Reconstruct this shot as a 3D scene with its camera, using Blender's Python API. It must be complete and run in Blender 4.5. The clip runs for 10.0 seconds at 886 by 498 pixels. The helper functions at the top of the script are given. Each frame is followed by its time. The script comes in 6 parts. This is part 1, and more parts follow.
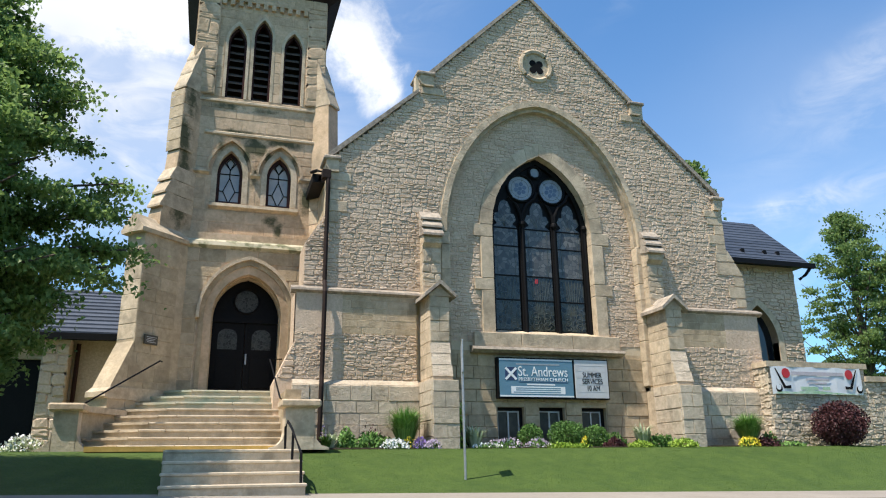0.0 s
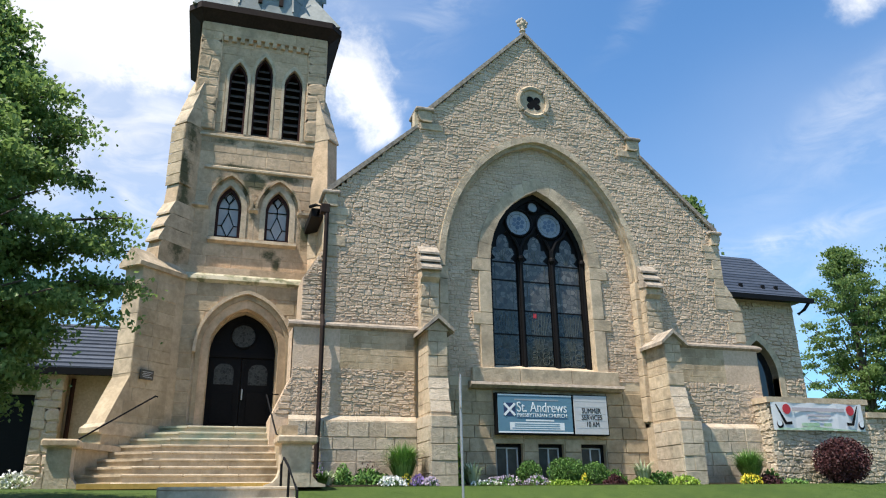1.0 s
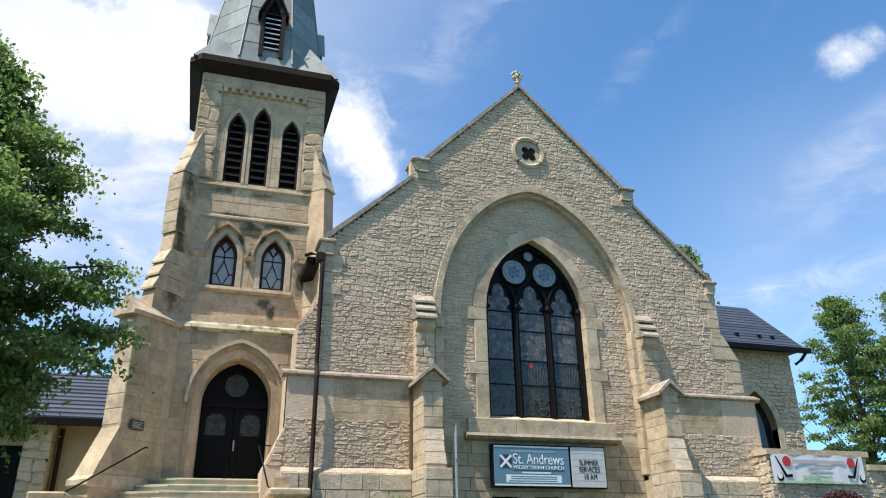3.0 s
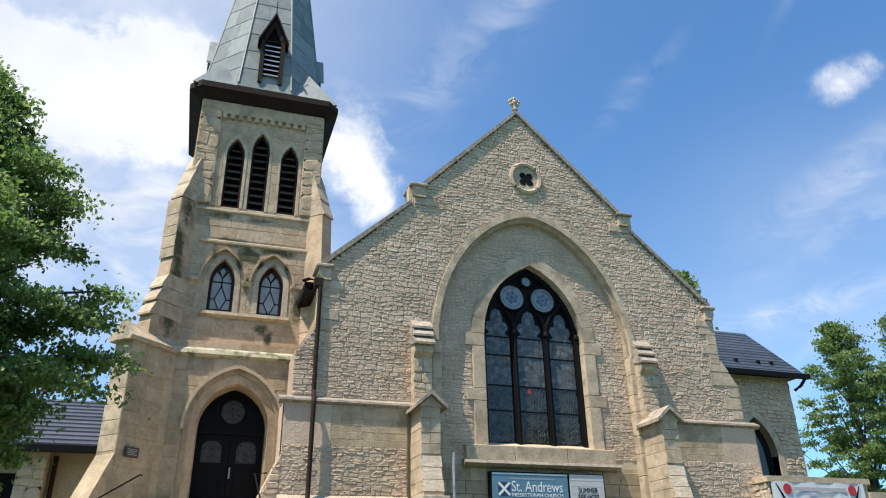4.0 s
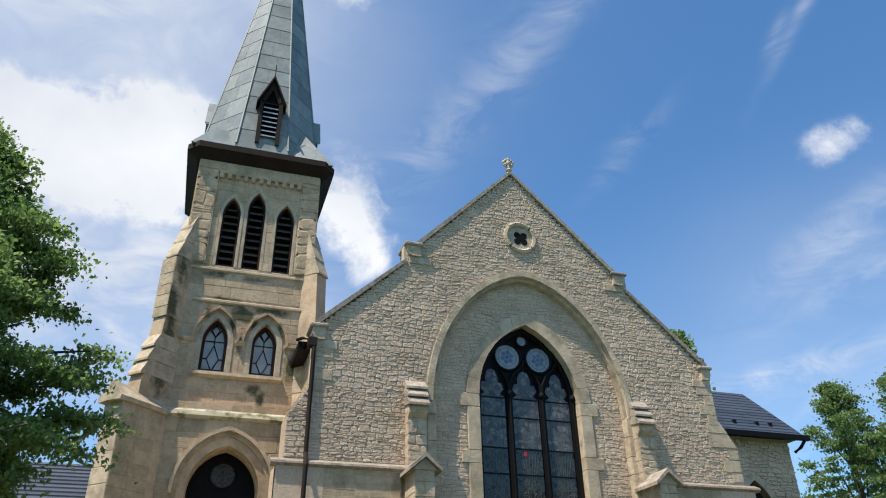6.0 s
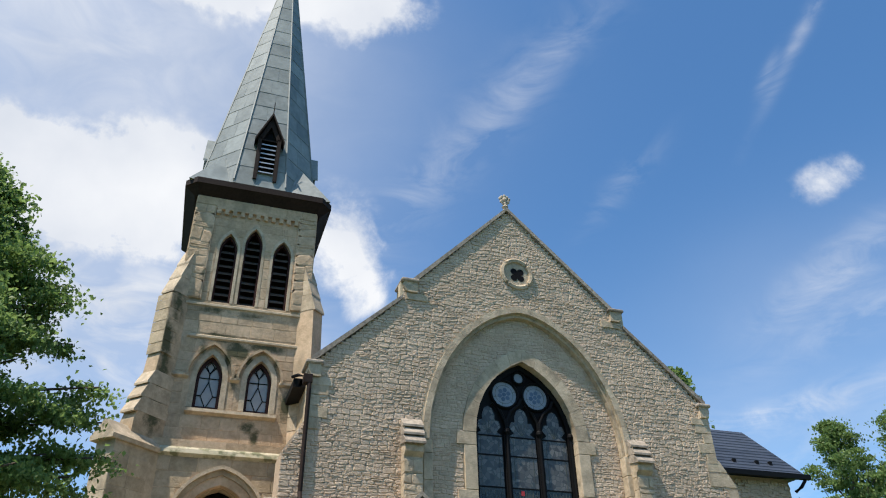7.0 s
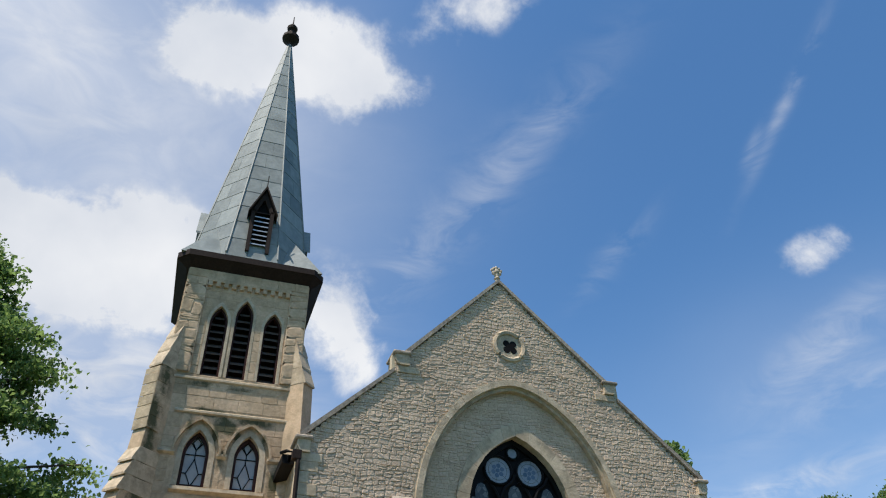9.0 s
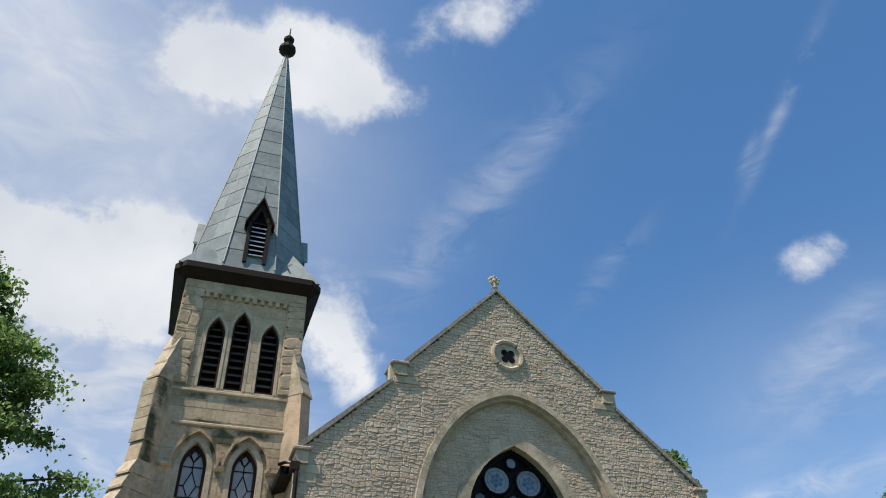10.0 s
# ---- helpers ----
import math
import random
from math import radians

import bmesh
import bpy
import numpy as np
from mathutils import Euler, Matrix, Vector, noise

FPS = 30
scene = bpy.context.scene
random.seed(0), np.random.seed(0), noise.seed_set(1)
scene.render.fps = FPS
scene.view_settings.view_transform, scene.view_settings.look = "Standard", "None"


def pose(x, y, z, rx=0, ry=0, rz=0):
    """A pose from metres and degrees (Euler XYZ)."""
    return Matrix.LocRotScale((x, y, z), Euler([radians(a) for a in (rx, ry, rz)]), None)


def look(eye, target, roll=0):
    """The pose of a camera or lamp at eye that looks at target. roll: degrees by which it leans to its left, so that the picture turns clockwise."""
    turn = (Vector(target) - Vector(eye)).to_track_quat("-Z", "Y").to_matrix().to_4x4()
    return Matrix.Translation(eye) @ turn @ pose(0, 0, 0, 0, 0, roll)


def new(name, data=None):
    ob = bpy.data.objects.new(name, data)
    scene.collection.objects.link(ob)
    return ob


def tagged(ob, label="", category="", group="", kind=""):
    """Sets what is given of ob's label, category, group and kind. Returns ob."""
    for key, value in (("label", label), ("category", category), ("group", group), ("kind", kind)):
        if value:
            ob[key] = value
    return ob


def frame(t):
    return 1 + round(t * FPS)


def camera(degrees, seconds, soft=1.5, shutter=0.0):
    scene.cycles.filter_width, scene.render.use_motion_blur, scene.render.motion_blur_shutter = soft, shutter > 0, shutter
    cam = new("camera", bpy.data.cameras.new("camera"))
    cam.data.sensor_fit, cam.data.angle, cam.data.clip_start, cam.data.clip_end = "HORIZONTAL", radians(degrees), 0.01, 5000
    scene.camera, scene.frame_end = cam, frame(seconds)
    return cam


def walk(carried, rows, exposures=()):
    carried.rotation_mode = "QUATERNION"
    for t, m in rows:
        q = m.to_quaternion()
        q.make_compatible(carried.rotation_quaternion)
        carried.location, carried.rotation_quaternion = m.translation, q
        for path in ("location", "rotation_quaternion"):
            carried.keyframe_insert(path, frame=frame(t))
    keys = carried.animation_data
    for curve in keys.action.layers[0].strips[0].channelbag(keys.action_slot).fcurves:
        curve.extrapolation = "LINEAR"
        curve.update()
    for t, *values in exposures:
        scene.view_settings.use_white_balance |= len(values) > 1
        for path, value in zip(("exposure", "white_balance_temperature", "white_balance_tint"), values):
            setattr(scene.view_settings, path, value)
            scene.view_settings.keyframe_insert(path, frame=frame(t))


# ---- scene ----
cam = camera(62.19, 10.0, soft=1.1)
EYE = (-1.147, -17.6, -0.464)
PATH = [
    (0, look(EYE, (2.017, -7.541, 2.668), -0.85)),
    (0.5, look(EYE, (2.007, -7.610, 2.890), -0.82)),
    (1, look(EYE, (2.002, -7.702, 3.157), -0.84)),
    (1.5, look(EYE, (2.001, -7.763, 3.320), -0.76)),
    (2, look(EYE, (1.997, -7.828, 3.488), -0.83)),
    (2.5, look(EYE, (1.995, -7.906, 3.679), -0.85)),
    (4, look(EYE, (1.981, -8.132, 4.182), -0.92)),
    (4.5, look(EYE, (1.965, -8.250, 4.424), -0.95)),
    (5, look(EYE, (1.955, -8.342, 4.603), -0.84)),
    (5.5, look(EYE, (1.949, -8.433, 4.768), -1.03)),
    (7, look(EYE, (1.907, -8.829, 5.430), -1.23)),
    (7.5, look(EYE, (1.883, -8.984, 5.667), -1.45)),
    (8, look(EYE, (1.875, -9.128, 5.868), -1.64)),
    (8.5, look(EYE, (1.865, -9.274, 6.063), -1.76)),
    (9, look(EYE, (1.839, -9.458, 6.304), -1.86)),
    (9.5, look(EYE, (1.829, -9.572, 6.442), -2.08)),
    (10, look(EYE, (1.850, -9.556, 6.415), -2.39)),
]
walk(cam, PATH, exposures=((0.0, 0.58), (2.5, 0.62), (5.0, 0.42), (7.5, 0.27), (10.0, 0.15)))

# ---- sky, sun ----
SUN_DIR = Vector((-0.406, -0.164, 0.899))
world = bpy.data.worlds.new("sky")
scene.world = world
world.use_nodes = True
wn, wl = world.node_tree.nodes, world.node_tree.links
wn.clear()


def wmath(op, a, b=None):
    n = wn.new("ShaderNodeMath")
    n.operation = op
    for i, s in enumerate((a, b)):
        if s is None:
            continue
        if isinstance(s, (int, float)):
            n.inputs[i].default_value = s
        else:
            wl.new(s, n.inputs[i])
    return n.outputs[0]


sky = wn.new("ShaderNodeTexSky")
sky.sky_type = "NISHITA"
sky.sun_disc = False
sky.sun_elevation = math.asin(SUN_DIR.z)
sky.sun_rotation = math.atan2(SUN_DIR.x, SUN_DIR.y)
sky.air_density, sky.dust_density, sky.ozone_density = 1.0, 0.6, 2.5
coord = wn.new("ShaderNodeTexCoord").outputs["Generated"]


def cloud(azimuth, elevation, wide, high, tilt=0.0):
    """A soft patch on the sky round a direction, in degrees; azimuth from +y towards +x."""
    a, e, k = radians(azimuth), radians(elevation), radians(tilt)
    c = Vector((math.sin(a) * math.cos(e), math.cos(a) * math.cos(e), math.sin(e)))
    r = Vector((math.cos(a), -math.sin(a), 0))
    u = r.cross(c)
    r, u = r * math.cos(k) + u * math.sin(k), u * math.cos(k) - r * math.sin(k)
    total = None
    for axis, size in ((r, wide), (u, high)):
        dot = wn.new("ShaderNodeVectorMath")
        dot.operation = "DOT_PRODUCT"
        wl.new(coord, dot.inputs[0])
        dot.inputs[1].default_value = axis / math.sin(radians(size))
        sq = wmath("MULTIPLY", dot.outputs["Value"], dot.outputs["Value"])
        total = sq if total is None else wmath("ADD", total, sq)
    front = wn.new("ShaderNodeVectorMath")
    front.operation = "DOT_PRODUCT"
    wl.new(coord, front.inputs[0])
    front.inputs[1].default_value = c
    side = wmath("GREATER_THAN", front.outputs["Value"], 0.0)
    return wmath("MULTIPLY", side, wmath("POWER", 2.718, wmath("MULTIPLY", total, -1.0)))


PATCHES = (
    (-8, 34.6, 9.5, 4.0, 4, 0.95), (-17, 35.4, 5, 3.2, 0, 0.5), (-9, 30.6, 6, 2.4, 0, 0.35), (3.6, 51.8, 7.5, 3.4, 0, 0.95), (-4.5, 50.6, 4.5, 3.0, 0, 0.5), (11.5, 50, 3.4, 2.4, -15, 0.6),
    (10.2, 32.0, 3.1, 3.6, 10, 0.8), (12.0, 29.0, 2.0, 2.4, 0, 0.35), (52.6, 32.4, 2.5, 1.4, 10, 0.62), (26, 56, 4.5, 2.0, 15, 0.6), (43, 17.4, 5, 1.2, 6, 0.26),
    (150, 40, 25, 12, 0, 0.7), (-110, 35, 22, 12, 0, 0.7), (220, 30, 20, 8, 0, 0.7),
)
cover = None
for *shape, weight in PATCHES:
    patch = wmath("MULTIPLY", cloud(*shape), weight)
    cover = patch if cover is None else wmath("ADD", cover, patch)
ragged = wn.new("ShaderNodeTexNoise")
ragged.inputs["Scale"].default_value = 8.5
ragged.inputs["Detail"].default_value = 9.0
ragged.inputs["Roughness"].default_value = 0.62
ragged.inputs["Distortion"].default_value = 0.15
wl.new(coord, ragged.inputs["Vector"])
loose = wmath("MINIMUM", wmath("ADD", wmath("MULTIPLY", cover, 3.0), 0.08), 1.0)
dense = wmath("ADD", cover, wmath("MULTIPLY", wmath("MULTIPLY", wmath("SUBTRACT", ragged.outputs["Fac"], 0.5), 2.6), loose))
spread = wn.new("ShaderNodeMapRange")
spread.interpolation_type = "SMOOTHSTEP"
wl.new(dense, spread.inputs["Value"])
spread.inputs["From Min"].default_value, spread.inputs["From Max"].default_value = 0.16, 0.95
VEILS = ((24, 42.5, 12, 2.0, 42, 0.34), (30, 45, 6, 1.2, 40, 0.25), (18, 37.5, 6, 1.8, 40, 0.3), (55, 42.6, 5.5, 0.45, 44, 0.55), (51, 40.7, 1.4, 0.4, 50, 0.5), (52, 27.4, 5, 1.2, 20, 0.4),
         (49.5, 25.0, 5, 1.3, 20, 0.45), (51, 22.8, 6, 1.0, 15, 0.4), (36.2, 35.8, 3.4, 0.9, 38, 0.4), (-17, 46, 14, 10, 0, 0.35), (47, 18, 9, 0.9, 8, 0.6), (-10, 25, 16, 7, 0, 0.85), (30, 13, 34, 5, 0, 0.4))
veil = None
for *shape, weight in VEILS:
    patch = wmath("MULTIPLY", cloud(*shape), weight)
    veil = patch if veil is None else wmath("ADD", veil, patch)
wispy = wn.new("ShaderNodeTexNoise")
wispy.inputs["Scale"].default_value = 9.0
wispy.inputs["Detail"].default_value = 8.0
wispy.inputs["Roughness"].default_value = 0.6
wispy.inputs["Distortion"].default_value = 0.8
drift = wn.new("ShaderNodeMapping")
drift.inputs["Rotation"].default_value = (0.5, 0.6, 0.3)
drift.inputs["Scale"].default_value = (1.0, 1.0, 2.6)
wl.new(coord, drift.inputs["Vector"])
wl.new(drift.outputs["Vector"], wispy.inputs["Vector"])
thinness = wn.new("ShaderNodeMapRange")
wl.new(wispy.outputs["Fac"], thinness.inputs["Value"])
thinness.inputs["From Min"].default_value, thinness.inputs["From Max"].default_value = 0.4, 0.74
veil = wmath("MULTIPLY", wmath("MULTIPLY", veil, thinness.outputs["Result"]), 0.8)
for *shape, weight in ((-24, 46, 17, 15, 0, 0.56), (-14, 25, 20, 9, 0, 0.5), (0, 43, 13, 9, 0, 0.27), (40, 16, 40, 5, 0, 0.16), (49, 25, 14, 6, 0, 0.13)):
    veil = wmath("ADD", veil, wmath("MULTIPLY", cloud(*shape), weight))
total_cover = wmath("MINIMUM", wmath("ADD", spread.outputs["Result"], veil), 1.0)
white = wn.new("ShaderNodeMix")
white.data_type = "RGBA"
wl.new(total_cover, white.inputs["Factor"])
tinge = wn.new("ShaderNodeMix")
tinge.data_type, tinge.blend_type = "RGBA", "MULTIPLY"
tinge.inputs["Factor"].default_value = 1.0
tinge.inputs["B"].default_value = (0.595, 0.92, 1.11, 1)
wl.new(sky.outputs["Color"], tinge.inputs["A"])
wl.new(tinge.outputs["Result"], white.inputs["A"])
billow = wn.new("ShaderNodeTexNoise")
billow.inputs["Scale"].default_value, billow.inputs["Detail"].default_value = 5.0, 6.0
wl.new(coord, billow.inputs["Vector"])
tone = wn.new("ShaderNodeMix")
tone.data_type = "RGBA"
tone.inputs["A"].default_value, tone.inputs["B"].default_value = (4.1, 4.4, 4.95, 1), (5.7, 5.8, 6.0, 1)
wl.new(wmath("MULTIPLY", wmath("SUBTRACT", billow.outputs["Fac"], 0.3), 2.5), tone.inputs["Factor"])
wl.new(tone.outputs["Result"], white.inputs["B"])
back = wn.new("ShaderNodeBackground")
back.inputs["Strength"].default_value = 0.135
wl.new(white.outputs["Result"], back.inputs["Color"])
wl.new(back.outputs["Background"], wn.new("ShaderNodeOutputWorld").inputs["Surface"])

sun = new("sun", bpy.data.lights.new("sun", "SUN"))
sun.data.energy, sun.data.angle, sun.data.color = 5.0, radians(0.53), (1.0, 0.92, 0.81)
sun.matrix_basis = look(SUN_DIR * 60, (0, 0, 0))


# ---- materials ----
def material(name, low, high, rough=0.85, grain=14.0, stain=1.1, bump=0.25, vary=0.25, metal=0.0, spots=None, relief=0.02, reach=(0.56, 0.74), thin=0.0, streak=1.0, blots=(), gloss=0.35, mottle=0.0):
    """Two colours mixed by fine grain, broad stains and a chance for each piece; spots: a third colour for weather stains."""
    m = bpy.data.materials.new(name)
    m.use_nodes = True
    n, l = m.node_tree.nodes, m.node_tree.links
    b = n["Principled BSDF"]
    b.inputs["Roughness"].default_value, b.inputs["Metallic"].default_value = rough, metal
    b.inputs["Specular IOR Level"].default_value = gloss
    place = n.new("ShaderNodeNewGeometry")

    def tex(scale, detail):
        t = n.new("ShaderNodeTexNoise")
        t.inputs["Scale"].default_value, t.inputs["Detail"].default_value = scale, detail
        t.inputs["Roughness"].default_value = 0.65
        l.new(place.outputs["Position"], t.inputs["Vector"])
        return t.outputs["Fac"]

    def calc(op, a, c):
        t = n.new("ShaderNodeMath")
        t.operation = op
        for i, s in enumerate((a, c)):
            if isinstance(s, (int, float)):
                t.inputs[i].default_value = s
            else:
                l.new(s, t.inputs[i])
        return t.outputs[0]

    def blend(f, a, c):
        t = n.new("ShaderNodeMix")
        t.data_type = "RGBA"
        l.new(f, t.inputs["Factor"])
        for key, s in (("A", a), ("B", c)):
            if isinstance(s, tuple):
                t.inputs[key].default_value = (*s, 1)
            else:
                l.new(s, t.inputs[key])
        return t.outputs["Result"]

    fine, broad, patchy = tex(grain, 6), tex(stain, 4), tex(stain * 4.3, 5)
    info = n.new("ShaderNodeObjectInfo")
    chance = calc("FRACT", calc("ADD", info.outputs["Random"], place.outputs["Random Per Island"]), 0.0)
    mix = calc("ADD", calc("MULTIPLY", calc("SUBTRACT", fine, 0.5), 1.3), calc("MULTIPLY", calc("SUBTRACT", broad, 0.5), 1.2))
    mix = calc("ADD", mix, calc("MULTIPLY", calc("SUBTRACT", patchy, 0.5), mottle))
    mix = calc("ADD", calc("ADD", mix, 0.5), calc("MULTIPLY", calc("SUBTRACT", chance, 0.5), 2 * vary))
    clamp = n.new("ShaderNodeClamp")
    l.new(mix, clamp.inputs["Value"])
    colour = blend(clamp.outputs["Result"], low, high)
    if spots:
        ramp = n.new("ShaderNodeMapRange")
        spot = n.new("ShaderNodeTexNoise")
        spot.inputs["Scale"].default_value, spot.inputs["Detail"].default_value = stain * 1.9, 6
        run = n.new("ShaderNodeVectorMath")
        run.operation = "MULTIPLY"
        run.inputs[1].default_value = (1, 1, streak)
        l.new(place.outputs["Position"], run.inputs[0])
        l.new(run.outputs["Vector"], spot.inputs["Vector"])
        l.new(spot.outputs["Fac"], ramp.inputs["Value"])
        ramp.inputs["From Min"].default_value, ramp.inputs["From Max"].default_value = reach
        ramp.inputs["To Max"].default_value = 0.75
        colour = blend(ramp.outputs["Result"], colour, spots)
    if blots:
        axes = n.new("ShaderNodeSeparateXYZ")
        l.new(place.outputs["Position"], axes.inputs["Vector"])
        damp = None
        for bx, bz, wide, high, weight in blots:
            dx = calc("MULTIPLY", calc("SUBTRACT", axes.outputs["X"], bx * 1.1), 1 / (wide * 1.1))
            dz = calc("MULTIPLY", calc("SUBTRACT", axes.outputs["Z"], bz * 1.1), 1 / (high * 1.1))
            one = calc("MULTIPLY", calc("POWER", 2.718, calc("MULTIPLY", calc("ADD", calc("MULTIPLY", dx, dx), calc("MULTIPLY", dz, dz)), -1.0)), weight)
            damp = one if damp is None else calc("MAXIMUM", damp, one)
        mask = n.new("ShaderNodeMapRange")
        l.new(calc("ADD", damp, calc("MULTIPLY", calc("SUBTRACT", tex(5.0, 10), 0.5), 2.2)), mask.inputs["Value"])
        mask.inputs["From Min"].default_value, mask.inputs["From Max"].default_value, mask.inputs["To Max"].default_value = 0.28, 0.95, 0.92
        colour = blend(mask.outputs["Result"], colour, (0.06, 0.065, 0.03))
    l.new(colour, b.inputs["Base Color"])
    if thin:
        shine = n.new("ShaderNodeBsdfTranslucent")
        l.new(colour, shine.inputs["Color"])
        both = n.new("ShaderNodeMixShader")
        both.inputs["Fac"].default_value = thin
        l.new(b.outputs["BSDF"], both.inputs[1])
        l.new(shine.outputs["BSDF"], both.inputs[2])
        l.new(both.outputs["Shader"], n["Material Output"].inputs["Surface"])
    if bump:
        node = n.new("ShaderNodeBump")
        node.inputs["Strength"].default_value, node.inputs["Distance"].default_value = bump, relief
        l.new(calc("ADD", fine, calc("MULTIPLY", tex(grain * 3.1, 3), 0.5)), node.inputs["Height"])
        l.new(node.outputs["Normal"], b.inputs["Normal"])
    return m


def clear(name, colour, rough=0.05):
    m = bpy.data.materials.new(name)
    m.use_nodes = True
    b = m.node_tree.nodes["Principled BSDF"]
    b.inputs["Base Color"].default_value = (*colour, 1)
    b.inputs["Roughness"].default_value = rough
    b.inputs["Specular IOR Level"].default_value = 0.6
    return m


M_RUBBLE = material("rock_faced_limestone", (0.404, 0.302, 0.213), (0.710, 0.555, 0.411), 0.9, 15, 0.9, 0.6, 0.12, relief=0.03)
M_TOWER = material("stained_tower_ashlar", (0.382, 0.274, 0.167), (0.653, 0.476, 0.315), 0.9, 11, 0.75, 0.8, 0.22, spots=(0.2, 0.165, 0.105), reach=(0.5, 0.72), streak=0.45, mottle=1.5,
                   blots=((-2.07, 5.6, 0.16, 0.6, 1.4), (-2.1, 7.3, 0.14, 0.5, 1.4), (-2.05, 6.4, 0.12, 1.1, 1.1), (-2.0, 8.4, 0.16, 0.7, 0.9), (-0.62, 7.0, 0.1, 0.35, 1.1), (-0.1, 7.05, 0.1, 0.3, 1.0), (-1.25, 7.25, 0.12, 0.2, 0.9), (0.55, 7.0, 0.08, 0.3, 0.8), (-0.4, 7.3, 0.3, 0.3, 1.4), (-0.9, 7.62, 0.6, 0.12, 1.3), (0.25, 7.5, 0.5, 0.14, 1.2),
                          (0.06, 5.4, 0.22, 0.14, 1.1), (0.24, 5.15, 0.1, 0.24, 1.2), (0.9, 6.0, 0.2, 0.4, 1.2), (-1.2, 8.36, 0.4, 0.1, 0.9), (-0.2, 8.32, 0.4, 0.08, 0.7), (-0.4, 6.5, 0.12, 0.6, 0.7)))
M_MORTAR = material("lime_mortar", (0.503, 0.411, 0.285), (0.625, 0.524, 0.377), 0.95, 20, 1.2, 0.4, 0.0)
M_ASHLAR = material("buff_ashlar", (0.332, 0.254, 0.155), (0.568, 0.446, 0.300), 0.9, 11, 0.8, 0.8, 0.22, spots=(0.22, 0.175, 0.115), reach=(0.5, 0.72), mottle=1.5)
M_TRIM = material("dressed_limestone", (0.395, 0.306, 0.206), (0.634, 0.509, 0.358), 0.9, 13, 1.3, 0.7, 0.18, spots=(0.25, 0.205, 0.145), reach=(0.5, 0.7), mottle=1.5)
M_COPING = material("weathered_coping", (0.180, 0.149, 0.121), (0.472, 0.396, 0.310), 0.92, 9, 2.4, 0.5, 0.2, spots=(0.12, 0.105, 0.085), mottle=1.5)
M_MOSSY = material("weathered_moss_stone", (0.342, 0.316, 0.190), (0.608, 0.530, 0.400), 0.92, 7, 2.2, 0.5, 0.1, spots=(0.10, 0.115, 0.05), reach=(0.5, 0.62))
M_GREY = material("grey_plinth_stone", (0.401, 0.325, 0.237), (0.658, 0.550, 0.417), 0.9, 11, 1.0, 0.9, 0.2, relief=0.035, spots=(0.30, 0.26, 0.20), mottle=1.5)
M_STEP = material("worn_step_stone", (0.424, 0.342, 0.244), (0.621, 0.525, 0.392), 0.88, 11, 1.4, 0.6, 0.2, spots=(0.25, 0.21, 0.15), reach=(0.5, 0.7), mottle=1.5)
M_STEP_GREEN = material("verdigris_stained_step", (0.380, 0.340, 0.250), (0.570, 0.520, 0.400), 0.85, 9, 1.4, 0.3, 0.15, spots=(0.25, 0.31, 0.24), reach=(0.46, 0.62))
M_COPPER = material("patinated_sheet_metal", (0.15, 0.168, 0.16), (0.285, 0.305, 0.288), 0.5, 5, 0.7, 0.15, 0.34, 0.0, spots=(0.15, 0.17, 0.165), mottle=1.0)
M_DARK = material("dark_painted_wood", (0.02, 0.013, 0.011), (0.042, 0.028, 0.023), 0.75, 16, 2, 0.2, 0.1, gloss=0.12)
M_BRONZE = material("weathered_bronze", (0.05, 0.045, 0.035), (0.1, 0.09, 0.07), 0.6, 20, 4, 0.1, 0.0)
M_FRAME = material("dark_red_brown_frame", (0.03, 0.014, 0.012), (0.06, 0.028, 0.024), 0.5, 16, 2, 0.1, 0.05, gloss=0.12)
M_LOUVRE = material("weathered_louvre_wood", (0.05, 0.042, 0.035), (0.115, 0.095, 0.08), 0.85, 12, 2, 0.3, 0.2)
# Black paint of doors, tracery and gutters; also colours the hall opening's shade.
M_BLACK = material("black_paint_and_shade", (0.004, 0.004, 0.0045), (0.010, 0.009, 0.009), 0.55, 16, 2, 0.1, 0.05, gloss=0.12)
M_SLATE = material("blue_slate", (0.030, 0.038, 0.055), (0.064, 0.076, 0.102), 0.55, 8, 1.5, 0.25, 0.35)
M_GRASS = material("mown_grass", (0.034, 0.067, 0.009), (0.071, 0.112, 0.017), 0.9, 24, 0.7, 0.6, 0.1, relief=0.02, mottle=1.6)
M_GRASS_BLADE = material("grass_blade", (0.055, 0.101, 0.013), (0.102, 0.157, 0.025), 0.8, 6, 0.9, 0.0, 0.4, thin=0.5)
M_SOIL = material("garden_soil", (0.06, 0.04, 0.026), (0.12, 0.085, 0.055), 0.95, 20, 2, 0.8, 0.1)
M_PAVE = material("concrete_pavement", (0.22, 0.19, 0.155), (0.33, 0.29, 0.245), 0.9, 16, 0.8, 0.2, 0.05)
M_ROAD = material("asphalt", (0.04, 0.04, 0.042), (0.065, 0.064, 0.062), 0.9, 30, 0.7, 0.3, 0.05)
M_YELLOW = material("worn_yellow_paint", (0.42, 0.27, 0.07), (0.6, 0.38, 0.11), 0.7, 12, 3, 0.2, 0.05)
M_GLASS = clear("dark_glass", (0.012, 0.014, 0.018), 0.06)
M_BLIND = material("dim_curtained_pane", (0.05, 0.046, 0.038), (0.1, 0.09, 0.072), 0.35, 6, 3, 0.0, 0.2)
M_PRINT = material("pink_grey_print", (0.4, 0.36, 0.38), (0.55, 0.5, 0.52), 0.6, 20, 6, 0.0, 0.1)
